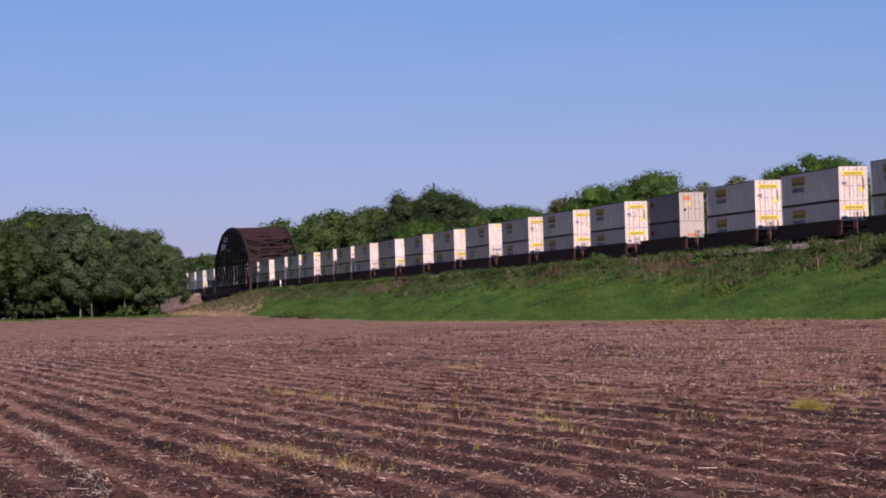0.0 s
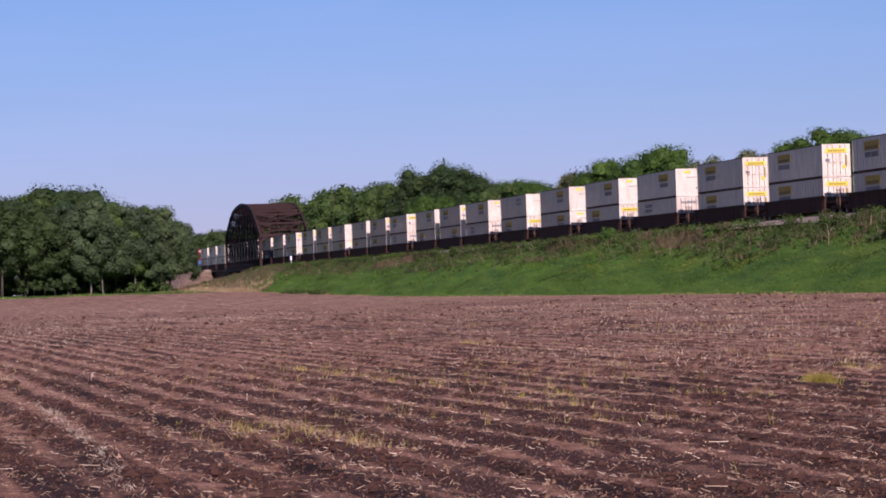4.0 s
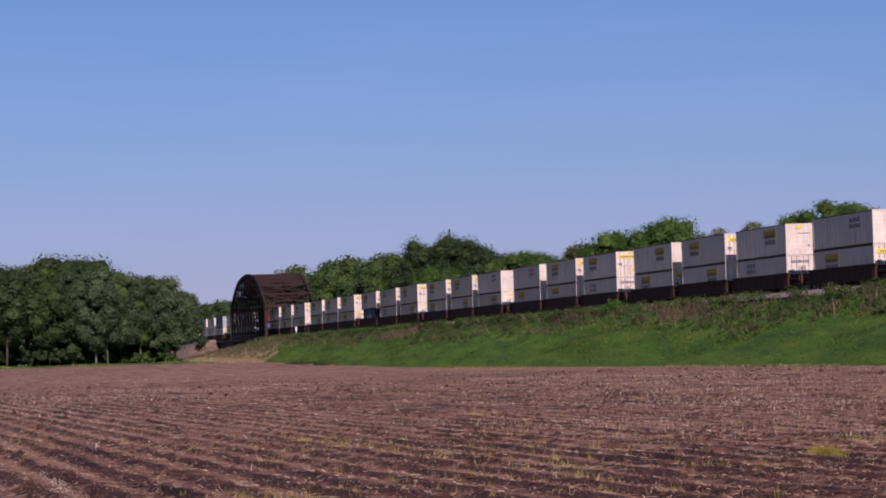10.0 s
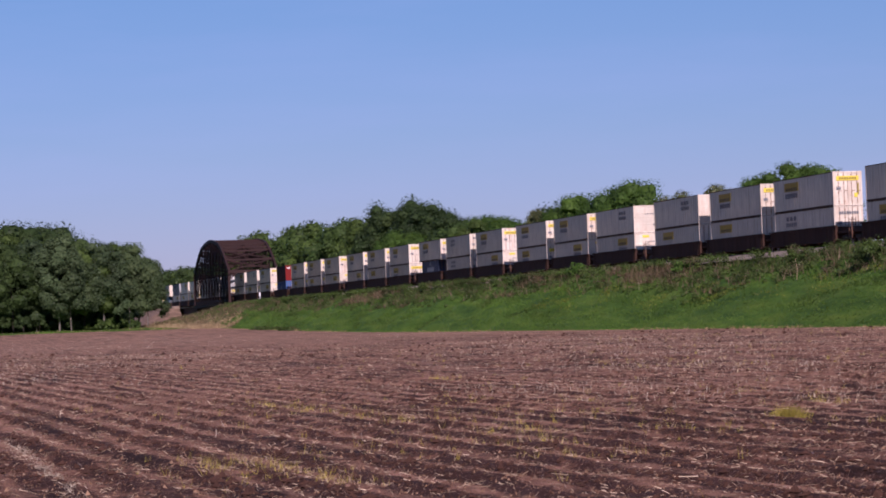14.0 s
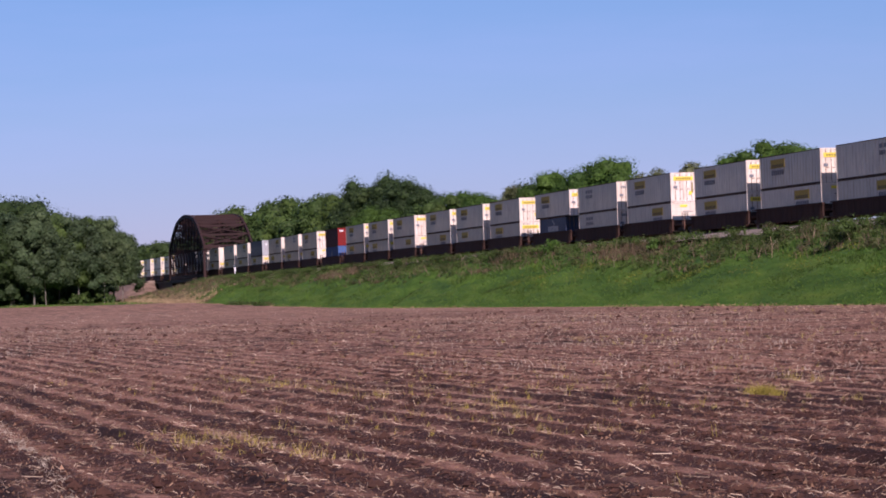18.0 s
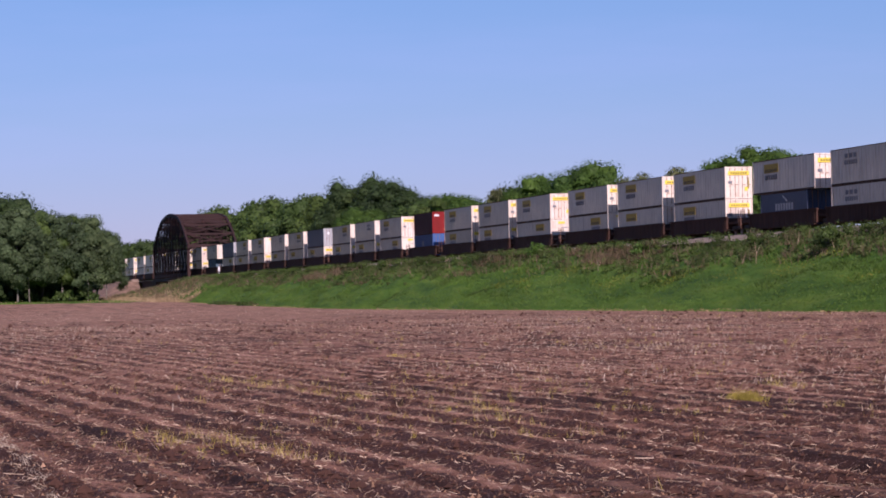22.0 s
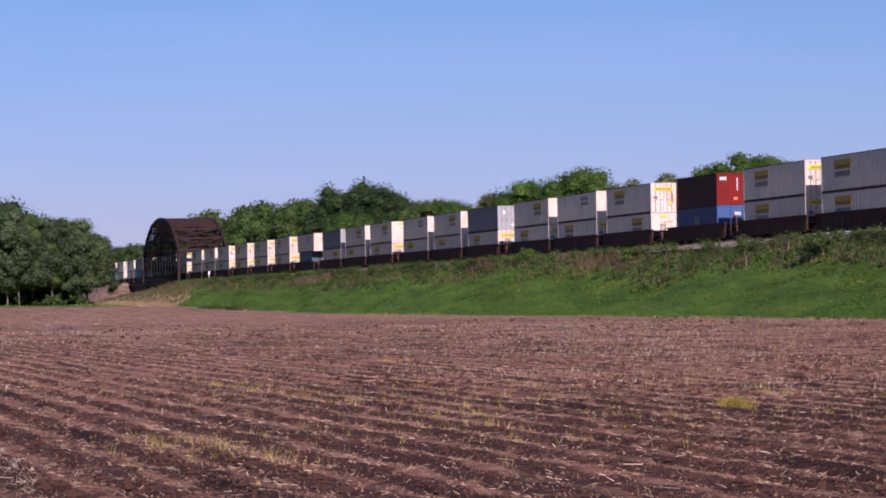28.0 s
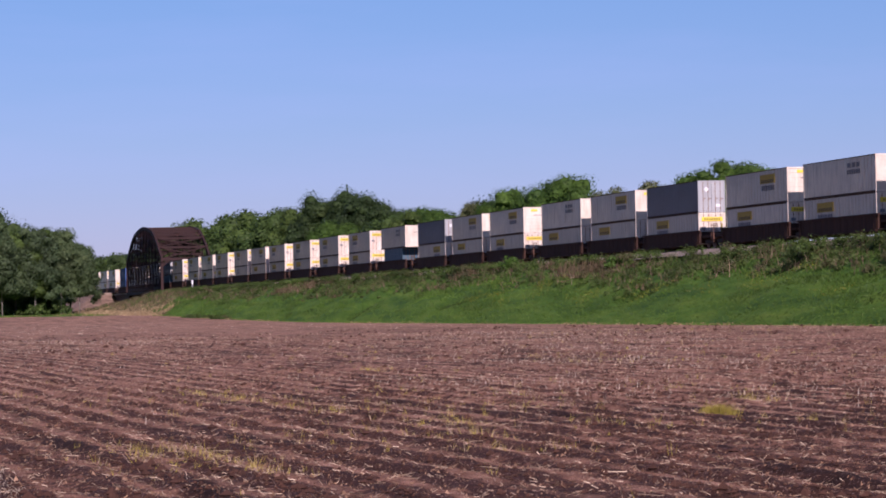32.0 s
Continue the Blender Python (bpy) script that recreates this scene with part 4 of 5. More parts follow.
def build_brush():
    """Weeds and scrub along the top of the slope: green clumps, and stands of dead stalks."""
    r = np.random.default_rng(22)
    pts, outs, dead = [], [], []

    def clump(x, y, z, big, wide, m):
        d = r.normal(size=(m, 3))
        d /= np.linalg.norm(d, axis=1)[:, None]
        pts.append(np.array([x, y, z + big * 0.4]) + d * r.uniform(0.3, 1.0, (m, 1)) ** 0.7 * np.array([big * 1.1, big * wide, big * 0.75]))
        outs.append(d * 1.5 + np.array([0, -0.2, 0.4]))

    def stand(x, y, z, tall, m):
        dead.append((x + r.normal(0, 0.45, m), y + r.normal(0, 1.0, m), np.full(m, z), tall * r.uniform(0.45, 1.0, m)))

    for i in range(1500):
        y = 170 + 450 * r.random() ** 1.35
        low = 72.6 + 2.2 * float(sample(growth, 74.0, y)) + 0.9 * math.sin(y * 0.07)
        x = low + (77.3 - low) * r.random() ** 0.75
        z = float(bank_z(x, y))
        rise = 0.45 + 0.55 * min(1.0, (x - low) / 2.0)
        kind = math.sin(y * 0.118 + 0.6 * x) + math.sin(y * 0.043 + 2.0) + r.normal(0, 0.7)
        if kind > (0.75 if y < 330 else 1.5) and x > low + 0.9:
            stand(x, y, z, r.uniform(0.4, 1.0) * rise, 26)
            clump(x, y, z, r.uniform(0.25, 0.5) * rise, 1.5, 80)
        else:
            clump(x, y, z, r.uniform(0.28, 0.8) * rise * (1.3 if r.random() < 0.12 else 1.0), 1.5, 150)
    for i in range(420):
        y, x = r.uniform(530, 695), r.uniform(67.4, 77.0)
        if r.random() > (y - 500) / 130:
            continue
        z = float(bank_z(x, y))
        if r.random() < 0.3:
            stand(x, y, z, r.uniform(0.4, 1.0), 20)
        else:
            clump(x, y, z, r.uniform(0.35, 0.9), 2.2, 90)
    # growth against the ballast, with open stretches
    gaps = ((214, 227), (233, 238), (242, 251), (276, 288), (292, 298), (335, 348), (395, 404), (455, 462))
    for y in np.arange(180, 600, 0.75):
        y = y + r.uniform(-0.4, 0.4)
        if any(g0 < y < g1 for g0, g1 in gaps) or r.random() < 0.12:
            continue
        clump(76.4 + r.uniform(-0.5, 0.8), y, BED, r.uniform(0.3, 0.75), 1.4, 110)
    v, f = leaf_cloud(np.concatenate(pts), 0.072, r, np.concatenate(outs))
    tagged(new("bank_brush", big_mesh("bank_brush", v, f, [brush_leaf])), "tangled green weeds along the top of the slope", "weeds", kind="stuff")
    x, y, z, h = (np.concatenate(q) for q in zip(*dead))
    v, f = scatter_blades(x, y, z, h, 0.03 + y * 0.00012, r, 0.28, 2)
    tagged(new("dead_weeds", big_mesh("dead_weeds", v, f, [dead_leaf])), "stands of dead brown weeds along the top of the slope", "weeds", kind="stuff")
    n = 2600
    cy = np.repeat(r.uniform(178, 300, 26), 100) + r.normal(0, 2.2, n)
    cx = np.repeat(r.uniform(70.2, 73.6, 26), 100) + r.normal(0, 0.35, n)
    v, f = leaf_cloud(np.stack([cx, cy, bank_z(cx, cy) + r.uniform(0.05, 0.4, n)], 1), 0.06, r)
    tagged(new("yellow_weeds", big_mesh("yellow_weeds", v, f, [leafy("yellow_green_blossom", (0.11, 0.14, 0.016), (0.22, 0.22, 0.026), trans=0.25)])), "patches of yellow green flowering weeds on the slope", "weeds", kind="stuff")
    n = 1300
    y = 170 + 440 * r.random(n) ** 1.35
    x = 73 + 3.8 * r.random(n)
    v, f = scatter_blades(x, y, bank_z(x, y), r.uniform(0.4, 1.0, n), 0.04 + y * 0.0001, r, 0.25)
    y2 = r.uniform(555, 690, 1500)
    x2 = r.uniform(67, 77, 1500)
    v2, f2 = scatter_blades(x2, y2, bank_z(x2, y2), r.uniform(0.3, 1.0, 1500), 0.14 + 0 * y2, r, 0.35)
    v, f = np.concatenate([v, v2]), np.concatenate([f, f2 + len(v)])
    tagged(new("dry_stems", big_mesh("dry_stems", v, f, [leafy("dry_stem", (0.09, 0.065, 0.036), (0.18, 0.13, 0.08), trans=0.1)])), "dead brown stems standing among the weeds", "weeds", kind="stuff")


def shrub(x, y, height, width, mat, label, seed, leaves=900, size=0.12):
    r = np.random.default_rng(seed)
    root = tagged(new("bush"), label, "bush")
    root.location = (x, y, float(bank_z(x, y)))
    for i in range(5):
        a = i * 1.3
        part("stem", Shape().tube([(0, 0, -0.2), (math.cos(a) * width * 0.2, math.sin(a) * width * 0.2, height * 0.5), (math.cos(a) * width * 0.36, math.sin(a) * width * 0.36, height * 0.85)], [0.03, 0.022, 0.008], 5), bark, root)
    pts = []
    for i in range(14):
        c = np.array([r.uniform(-0.33, 0.33) * width, r.uniform(-0.33, 0.33) * width, height * r.uniform(0.25, 0.8)])
        d = r.normal(size=(leaves // 14, 3))
        d /= np.linalg.norm(d, axis=1)[:, None]
        pts.append(c + d * r.uniform(0.3, 1, (leaves // 14, 1)) * np.array([width * 0.24, width * 0.24, height * 0.24]))
    v, f = leaf_cloud(np.concatenate(pts), size, r)
    c = new("foliage", big_mesh("foliage", v, f, [mat]))
    c.parent = root


build_grass()
build_brush()
shrub(76.2, 304.0, 2.0, 2.3, bush_leaf, "bright green leafy bush beside the ballast", 31)
shrub(75.6, 226.0, 1.1, 2.2, brush_leaf, "green leafy bush among the slope weeds", 32)
shrub(75.0, 207.0, 1.7, 3.4, brush_leaf, "wide green bush among the slope weeds", 33)
shrub(76.0, 262.0, 1.2, 1.8, bush_leaf, "small green bush among the slope weeds", 34)


for i, (x, y, h) in enumerate(((66.2, 447, 0.55), (66.3, 452, 0.75), (66.2, 470, 0.7), (66.3, 476, 0.85), (66.2, 481, 0.6))):
    shrub(x, y, h, 4.4, brush_leaf, "low dark green weed clump at the field margin", 40 + i, 900, 0.16)


def build_posts():
    post = tagged(new("marker_post"), "small white trackside marker post", "post")
    post.location = (78.0, 569.0, float(bank_z(78.0, 569.0)))
    part("post_shaft", Shape().box(-0.06, 0.06, -0.06, 0.06, -0.3, 2.0, 0.02), mark_white, post)
    part("board", Shape().box(-0.16, 0.16, -0.1, -0.065, 1.2, 2.0, 0.01), mark_white, post)
    for i, (x, y, h) in enumerate(((73.2, 219.8, 1.7), (73.0, 266.8, 1.1), (75.2, 345.0, 1.3))):
        st = tagged(new("dead_stalk"), "tall pale dead plant stalk in the weeds", "weed", "dead stalks")
        st.location = (x, y, float(bank_z(x, y)))
        part("stem", Shape().tube([(0, 0, -0.2), (0.05, 0.0, h * 0.5), (-0.05, 0.1, h)], [0.022, 0.018, 0.01], 5), straw, st)
        part("twig", Shape().tube([(0.05, 0, h * 0.5), (0.4, 0.1, h * 0.8)], [0.014, 0.008], 5), straw, st)


build_posts()


def build_litter():
    """Straw, stubs and weeds on the field."""
    r = np.random.default_rng(23)

    def spot(n, power=1.0, far=150.0):
        y = 20 + (far - 20) * r.random(n) ** power
        x = (-0.02 + 0.42 * r.random(n)) * y
        return x, y

    def sticks(a, b, w, flat=False):
        d = b - a
        side = np.cross(d, np.array([0, 0, 1.0]))
        side /= np.linalg.norm(side, axis=1)[:, None] + 1e-6
        up = np.cross(side, d)
        up /= np.linalg.norm(up, axis=1)[:, None] + 1e-6
        w = w[:, None]
        if flat:
            side = side * 0.5 + up
            v = np.stack([a - side * w, a + side * w, b + side * w * 0.8, b - side * w * 0.8], 1)
            return v.reshape(-1, 3), np.arange(len(a) * 4).reshape(-1, 4)
        ring = [side * w, -0.5 * side * w + 0.87 * up * w, -0.5 * side * w - 0.87 * up * w]
        v = np.stack([a + q for q in ring] + [b + q * 0.8 for q in ring], 1)
        k = np.arange(len(a))[:, None] * 6
        f = np.concatenate([k + np.array([[0, 1, 4, 3]]), k + np.array([[1, 2, 5, 4]]), k + np.array([[2, 0, 3, 5]])])
        return v.reshape(-1, 3), f

    def soil_z(x, y):
        return sample(surfaces["ground"], x, y)

    n = 38000
    x, y = spot(n, 1.0, 190)
    x = in_row(x, y, r.uniform(0.1, 0.98, n))
    a = r.uniform(0, 2 * math.pi, n)
    L = np.where(r.random(n) < 0.04, r.uniform(0.1, 0.26, n), r.uniform(0.02, 0.085, n))
    p = np.stack([x, y, soil_z(x, y) + 0.008], 1)
    d = np.stack([np.cos(a) * L, np.sin(a) * L, np.abs(r.normal(0, 0.02, n))], 1)
    v, f = sticks(p, p + d, r.uniform(0.0014, 0.003, n) * (1 + y / 75), True)
    tagged(new("straw_litter", big_mesh("straw_litter", v, f, [straw])), "pale broken straw scattered over the soil", "straw", kind="stuff")
    # standing cut stalks in patches
    n = 13000
    x, y = spot(n, 0.9, 190)
    x = in_row(x, y, 0.3 + r.normal(0, 0.07, n))
    patchy = (y > 40 + 14 * r.random(n)) & ((np.sin(y * 0.11 + x * 0.5) + np.sin(x * 0.23 - y * 0.05) + r.normal(0, 0.5, n)) > 0.75)
    x, y = x[patchy], y[patchy]
    n = len(x)
    p = np.stack([x, y, soil_z(x, y) - 0.02], 1)
    d = np.stack([r.normal(0, 0.045, n), r.normal(0, 0.045, n), r.uniform(0.04, 0.15, n)], 1)
    v, f = sticks(p, p + d, r.uniform(0.0025, 0.005, n) * (1 + y / 160))
    tagged(new("stubble", big_mesh("stubble", v, f, [pale_straw])), "pale cut stalks standing in old crop rows", "stubble", kind="stuff")
    # one curving line of pale broken straw that thins out with distance
    n = 900
    y = 22 + 25 * r.random(n) ** 0.85
    x = 1.93 + 0.42 * (1 - np.exp(-(y - 23) / 14)) + r.normal(0, 0.03 + 0.06 * r.random(n), n)
    keep = (np.sin(y * 2.3) + np.sin(y * 0.9 + 1) + r.normal(0, 0.8, n)) > -0.7
    x, y = x[keep], y[keep]
    n = len(x)
    p = np.stack([x, y, soil_z(x, y) + 0.005], 1)
    d = np.stack([r.normal(0, 0.03, n), r.normal(0, 0.035, n), r.uniform(0.0, 0.045, n)], 1)
    v, f = sticks(p, p + d, r.uniform(0.0015, 0.0035, n))
    tagged(new("stubble_line", big_mesh("stubble_line", v, f, [pale_straw])), "thin curving line of pale straw and stubble", "stubble", kind="stuff")
    # weeds: loose tufts in drifts, and one thick clump
    xs, ys = [], []
    drifts = [(13.75, 41.9, 0.085, 0.3, 150), (16.3, 47.6, 0.2, 0.5, 22), (8.2, 58.5, 0.25, 1.6, 26), (8.5, 54, 0.25, 2.2, 32), (8.8, 49.5, 0.2, 1.5, 24),
              (4.1, 35.6, 0.25, 1.2, 18), (4.7, 33, 0.25, 1.2, 22), (5.1, 30.8, 0.25, 0.9, 24), (8.5, 33.1, 0.4, 0.9, 12), (9.3, 41.3, 0.3, 0.9, 18), (8.7, 37.2, 0.3, 1.0, 18), (15.3, 76.2, 0.2, 0.7, 20),
              (12.2, 47.4, 0.3, 1, 12), (13.4, 53, 0.4, 1.4, 14), (12, 57.4, 0.4, 1.5, 14), (11.5, 39.4, 0.5, 1, 14), (17.5, 55.4, 0.8, 2, 16), (13.4, 37.4, 0.8, 1.2, 16), (26.4, 93, 1.2, 3, 20), (29, 83, 1.5, 3, 20),
              (23.3, 83, 1.2, 3, 20), (4.2, 33.5, 0.5, 2.5, 30), (7.5, 36, 1.2, 2.5, 30), (10.2, 46, 0.9, 4, 30), (12, 50, 8, 15, 170), (30, 105, 12, 20, 130), (50, 170, 8, 16, 60)]
    for cx, cy, sx, sy, m in drifts:
        xs.append(r.normal(cx, sx, m))
        ys.append(r.normal(cy, sy, m))
    x, y = np.concatenate(xs), np.clip(np.concatenate(ys), 24, 170)
    thick = np.arange(len(x)) < 150
    v, f = scatter_blades(x, y, soil_z(x, y), np.where(thick, r.uniform(0.09, 0.2, len(x)), r.uniform(0.05, 0.17, len(x))), 0.003 + y * 0.00010, r, 0.42, 7)
    pale = np.repeat(~thick, 7) & (r.random(len(f)) < 0.38)
    tagged(new("field_weeds", big_mesh("field_weeds", v, f, [weed_leaf, straw], pale.astype(int))), "small yellow green weeds sprouting in the field", "weeds", kind="stuff")
    # old stalks standing out on the far part
    n = 6800
    x, y = spot(n, 0.8, 420)
    far = (y > 85) & (x < 65) & ((np.sin(y * 0.05 + x * 0.3) + np.sin(x * 0.17 - y * 0.03) + r.normal(0, 0.9, n)) > 0.0)
    x, y = x[far], y[far]
    n = len(x)
    p = np.stack([x, y, land(x, y) - 0.02], 1)
    d = np.stack([r.normal(0, 0.06, n), r.normal(0, 0.06, n), r.uniform(0.03, 0.13, n)], 1)
    v, f = sticks(p, p + d, r.uniform(0.006, 0.012, n) * (0.6 + y / 250))
    tagged(new("far_stubble", big_mesh("far_stubble", v, f, [pale_straw])), "pale old stalks on the far part of the field", "stubble", kind="stuff")
    # crumbs of drier soil all over the rows
    n = 24000
    x, y = spot(n, 1.25, 80)
    s = r.uniform(0.006, 0.016, n) * np.clip(y / 60, 1, 1.4) * (1 + 1.0 * (r.random(n) < 0.06))
    q = np.stack([x, y, soil_z(x, y)], 1)
    spin = r.uniform(0, 2 * math.pi, n)[:, None] + np.arange(3) * 2.09
    ring = q[:, None] + np.stack([np.cos(spin), np.sin(spin), -0.3 + 0 * spin], -1) * (s[:, None] * r.uniform(0.8, 1.6, (n, 3)))[:, :, None]
    tip = q + np.stack([r.normal(0, 0.3, n) * s, r.normal(0, 0.3, n) * s, s * r.uniform(0.8, 1.6, n)], 1)
    v = np.concatenate([ring, tip[:, None]], 1).reshape(-1, 3)
    f = (np.arange(n)[:, None, None] * 4 + np.array([(0, 1, 3), (1, 2, 3), (2, 0, 3)])).reshape(-1, 3)
    tagged(new("soil_crumbs", big_mesh("soil_crumbs", v, f, [leafy("crumbled_soil", (0.045, 0.022, 0.014), (0.24, 0.145, 0.092), trans=0.0, scale=0.8)])), "small crumbs of dry brown soil", "soil", kind="stuff")
    # clods of dark earth along the crumbly row faces
    x, y = spot(13000, 1.35, 75)
    x2, y2 = spot(6500, 0.9, 230)
    x, y = np.concatenate([x, x2]), np.concatenate([y, y2])
    keep = (x < 65) & ((np.sin(y * 0.6 + x * 2.1) + np.sin(x * 1.3 - y * 0.35) + r.normal(0, 0.8, len(x))) > -0.2)
    x, y = x[keep], y[keep]
    n = len(x)
    x = in_row(x, y, r.normal(-0.02, 0.1, n))
    s = r.uniform(0.012, 0.03, n) * np.clip(y / 70, 1, 2.1) * (1 + 1.1 * (r.random(n) < 0.08))
    c = np.stack([x, y, soil_z(x, y) + s * 0.2], 1)
    oct_v = np.array([(1, 0, 0), (-1, 0, 0), (0, 1, 0), (0, -1, 0), (0, 0, 1), (0, 0, -1)], float)
    oct_f = np.array([(0, 2, 4), (2, 1, 4), (1, 3, 4), (3, 0, 4), (2, 0, 5), (1, 2, 5), (3, 1, 5), (0, 3, 5)])
    v = c[:, None] + oct_v[None] * s[:, None, None] * r.uniform(0.6, 1.4, (n, 6, 1)) * np.array([1.2, 1.4, 0.9])
    f = np.arange(n)[:, None, None] * 6 + oct_f[None]
    tagged(new("soil_clods", big_mesh("soil_clods", v.reshape(-1, 3), f.reshape(-1, 3), [plain("dark_clod", (0.075, 0.034, 0.021), 0.95, 0, 0.3, 2.0)])), "dark clods of earth between the rows", "soil", kind="stuff")


build_litter()


# ---- the train ----
LEN53, LEN40, WIDE, TALL = 16.15, 12.19, 2.59, 2.90


def container_shell(root, length, side, end, ribs, roof=None, door_ends=("front",), deep=0.028):
    """A container: ribbed sides, roof, floor, frame, doors with locking bars, plain nose. Front is towards -y; origin in the middle of the floor."""
    h, w = length / 2, WIDE / 2
    for s in (-1, 1):
        wall = Shape()
        x = s * (w - 0.045)
        ys = np.linspace(-h + 0.16, h - 0.16, ribs + 1)
        pts = []
        for i in range(ribs):
            y0, y1 = ys[i], ys[i + 1]
            d = y1 - y0
            pts += [(y0, 0), (y0 + d * 0.62, 0), (y0 + d * 0.68, deep), (y0 + d * 0.94, deep)]
        pts.append((ys[-1], 0))
        v = [(x + s * o, y, z) for y, o in pts for z in (0.12, TALL - 0.07)]
        f = [(2 * i, 2 * i + 2, 2 * i + 3, 2 * i + 1) if s > 0 else (2 * i, 2 * i + 1, 2 * i + 3, 2 * i + 2) for i in range(len(pts) - 1)]
        wall.add(v, f)
        part("side_wall", wall, side, root)
        part("top_rail", Shape().box(s * w - (0.06 if s > 0 else 0), s * w + (0.06 if s < 0 else 0), -h + 0.15, h - 0.15, TALL - 0.07, TALL - 0.004), rail_paint, root)
        part("bottom_rail", Shape().box(s * w - (0.06 if s > 0 else 0), s * w + (0.06 if s < 0 else 0), -h + 0.15, h - 0.15, 0.0, 0.12), rail_paint, root)
        for e in (-1, 1):
            y0, y1 = (-h, -h + 0.15) if e < 0 else (h - 0.15, h)
            x0, x1 = (w - 0.14, w) if s > 0 else (-w, -w + 0.14)
            part("corner_post", Shape().box(x0, x1, y0, y1, 0.0, TALL, 0.012), end, root)
    part("roof", Shape().box(-w + 0.06, w - 0.06, -h + 0.02, h - 0.02, TALL - 0.09, TALL - 0.02), roof or side, root)
    for e, nm in ((-1, "front"), (1, "rear")):
        y = e * h
        ya, yb = min(y, y - e * 0.1), max(y, y - e * 0.1)
        part("end_header", Shape().box(-w + 0.14, w - 0.14, ya, yb, TALL - 0.13, TALL - 0.005), end, root)
        part("end_sill", Shape().box(-w + 0.14, w - 0.14, ya, yb, 0.0, 0.15), end, root)
        if nm in door_ends:
            for s in (-1, 1):
                x0, x1 = (0.012, w - 0.14) if s > 0 else (-w + 0.14, -0.012)
                ya, yb = sorted((y - e * 0.03, y - e * 0.08))
                dshape = Shape().box(x0, x1, ya, yb, 0.155, TALL - 0.135, 0.008)
                for z in (0.85, 1.55, 2.2):
                    dshape.box(x0 + 0.04, x1 - 0.04, min(y - e * 0.018, y - e * 0.03), max(y - e * 0.018, y - e * 0.03), z - 0.02, z + 0.02)
                leaf = part("door", dshape, end, root)
                for k in (0.3, 0.72):
                    xx = x0 + (x1 - x0) * k
                    bar = Shape().tube([(xx, y - e * 0.008, 0.05), (xx, y - e * 0.008, TALL - 0.04)], [0.022, 0.022], 6)
                    for z in (0.35, 1.1, 1.9, 2.6):
                        bar.box(xx - 0.05, xx + 0.05, min(y - e * 0.03, y + e * 0.0), max(y - e * 0.03, y), z - 0.035, z + 0.035)
                    bar.box(xx - 0.02, xx + 0.3, min(y, y - e * 0.02), max(y, y - e * 0.02), 1.22, 1.27)
                    part("locking_bar", bar, bar_rust, leaf)
        else:
            nose = Shape()
            lines = [(0.155, 0.0)]
            for z in np.linspace(0.5, 2.45, 6):
                lines += [(z - 0.03, 0.0), (z - 0.015, 0.012), (z + 0.015, 0.012), (z + 0.03, 0.0)]
            lines.append((TALL - 0.135, 0.0))
            v = [(x, y - e * (0.035 - o), z) for z, o in lines for x in (-w + 0.14, w - 0.14)]
            nose.add(v, [(2 * q, 2 * q + 1, 2 * q + 3, 2 * q + 2) if e < 0 else (2 * q, 2 * q + 2, 2 * q + 3, 2 * q + 1) for q in range(len(lines) - 1)])
            part("nose_panel", nose, end, root)


def end_bars(shape, e, y, x0, x1, z0, z1, count, gap=0.25):
    """Unreadable writing on an end: upright bars in a row."""
    step = (x1 - x0) / count
    for i in range(count):
        a, b = x0 + step * (i + gap / 2), x0 + step * (i + 1 - gap / 2)
        shape.box(a, b, min(y, y + e * 0.006), max(y, y + e * 0.006), z0, z1)
    return shape


def side_bars(shape, s, x, y0, y1, z0, z1, count, gap=0.3):
    step = (y1 - y0) / count
    for i in range(count):
        a, b = y0 + step * (i + gap / 2), y0 + step * (i + 1 - gap / 2)
        shape.box(min(x, x + s * 0.006), max(x, x + s * 0.006), a, b, z0, z1)
    return shape


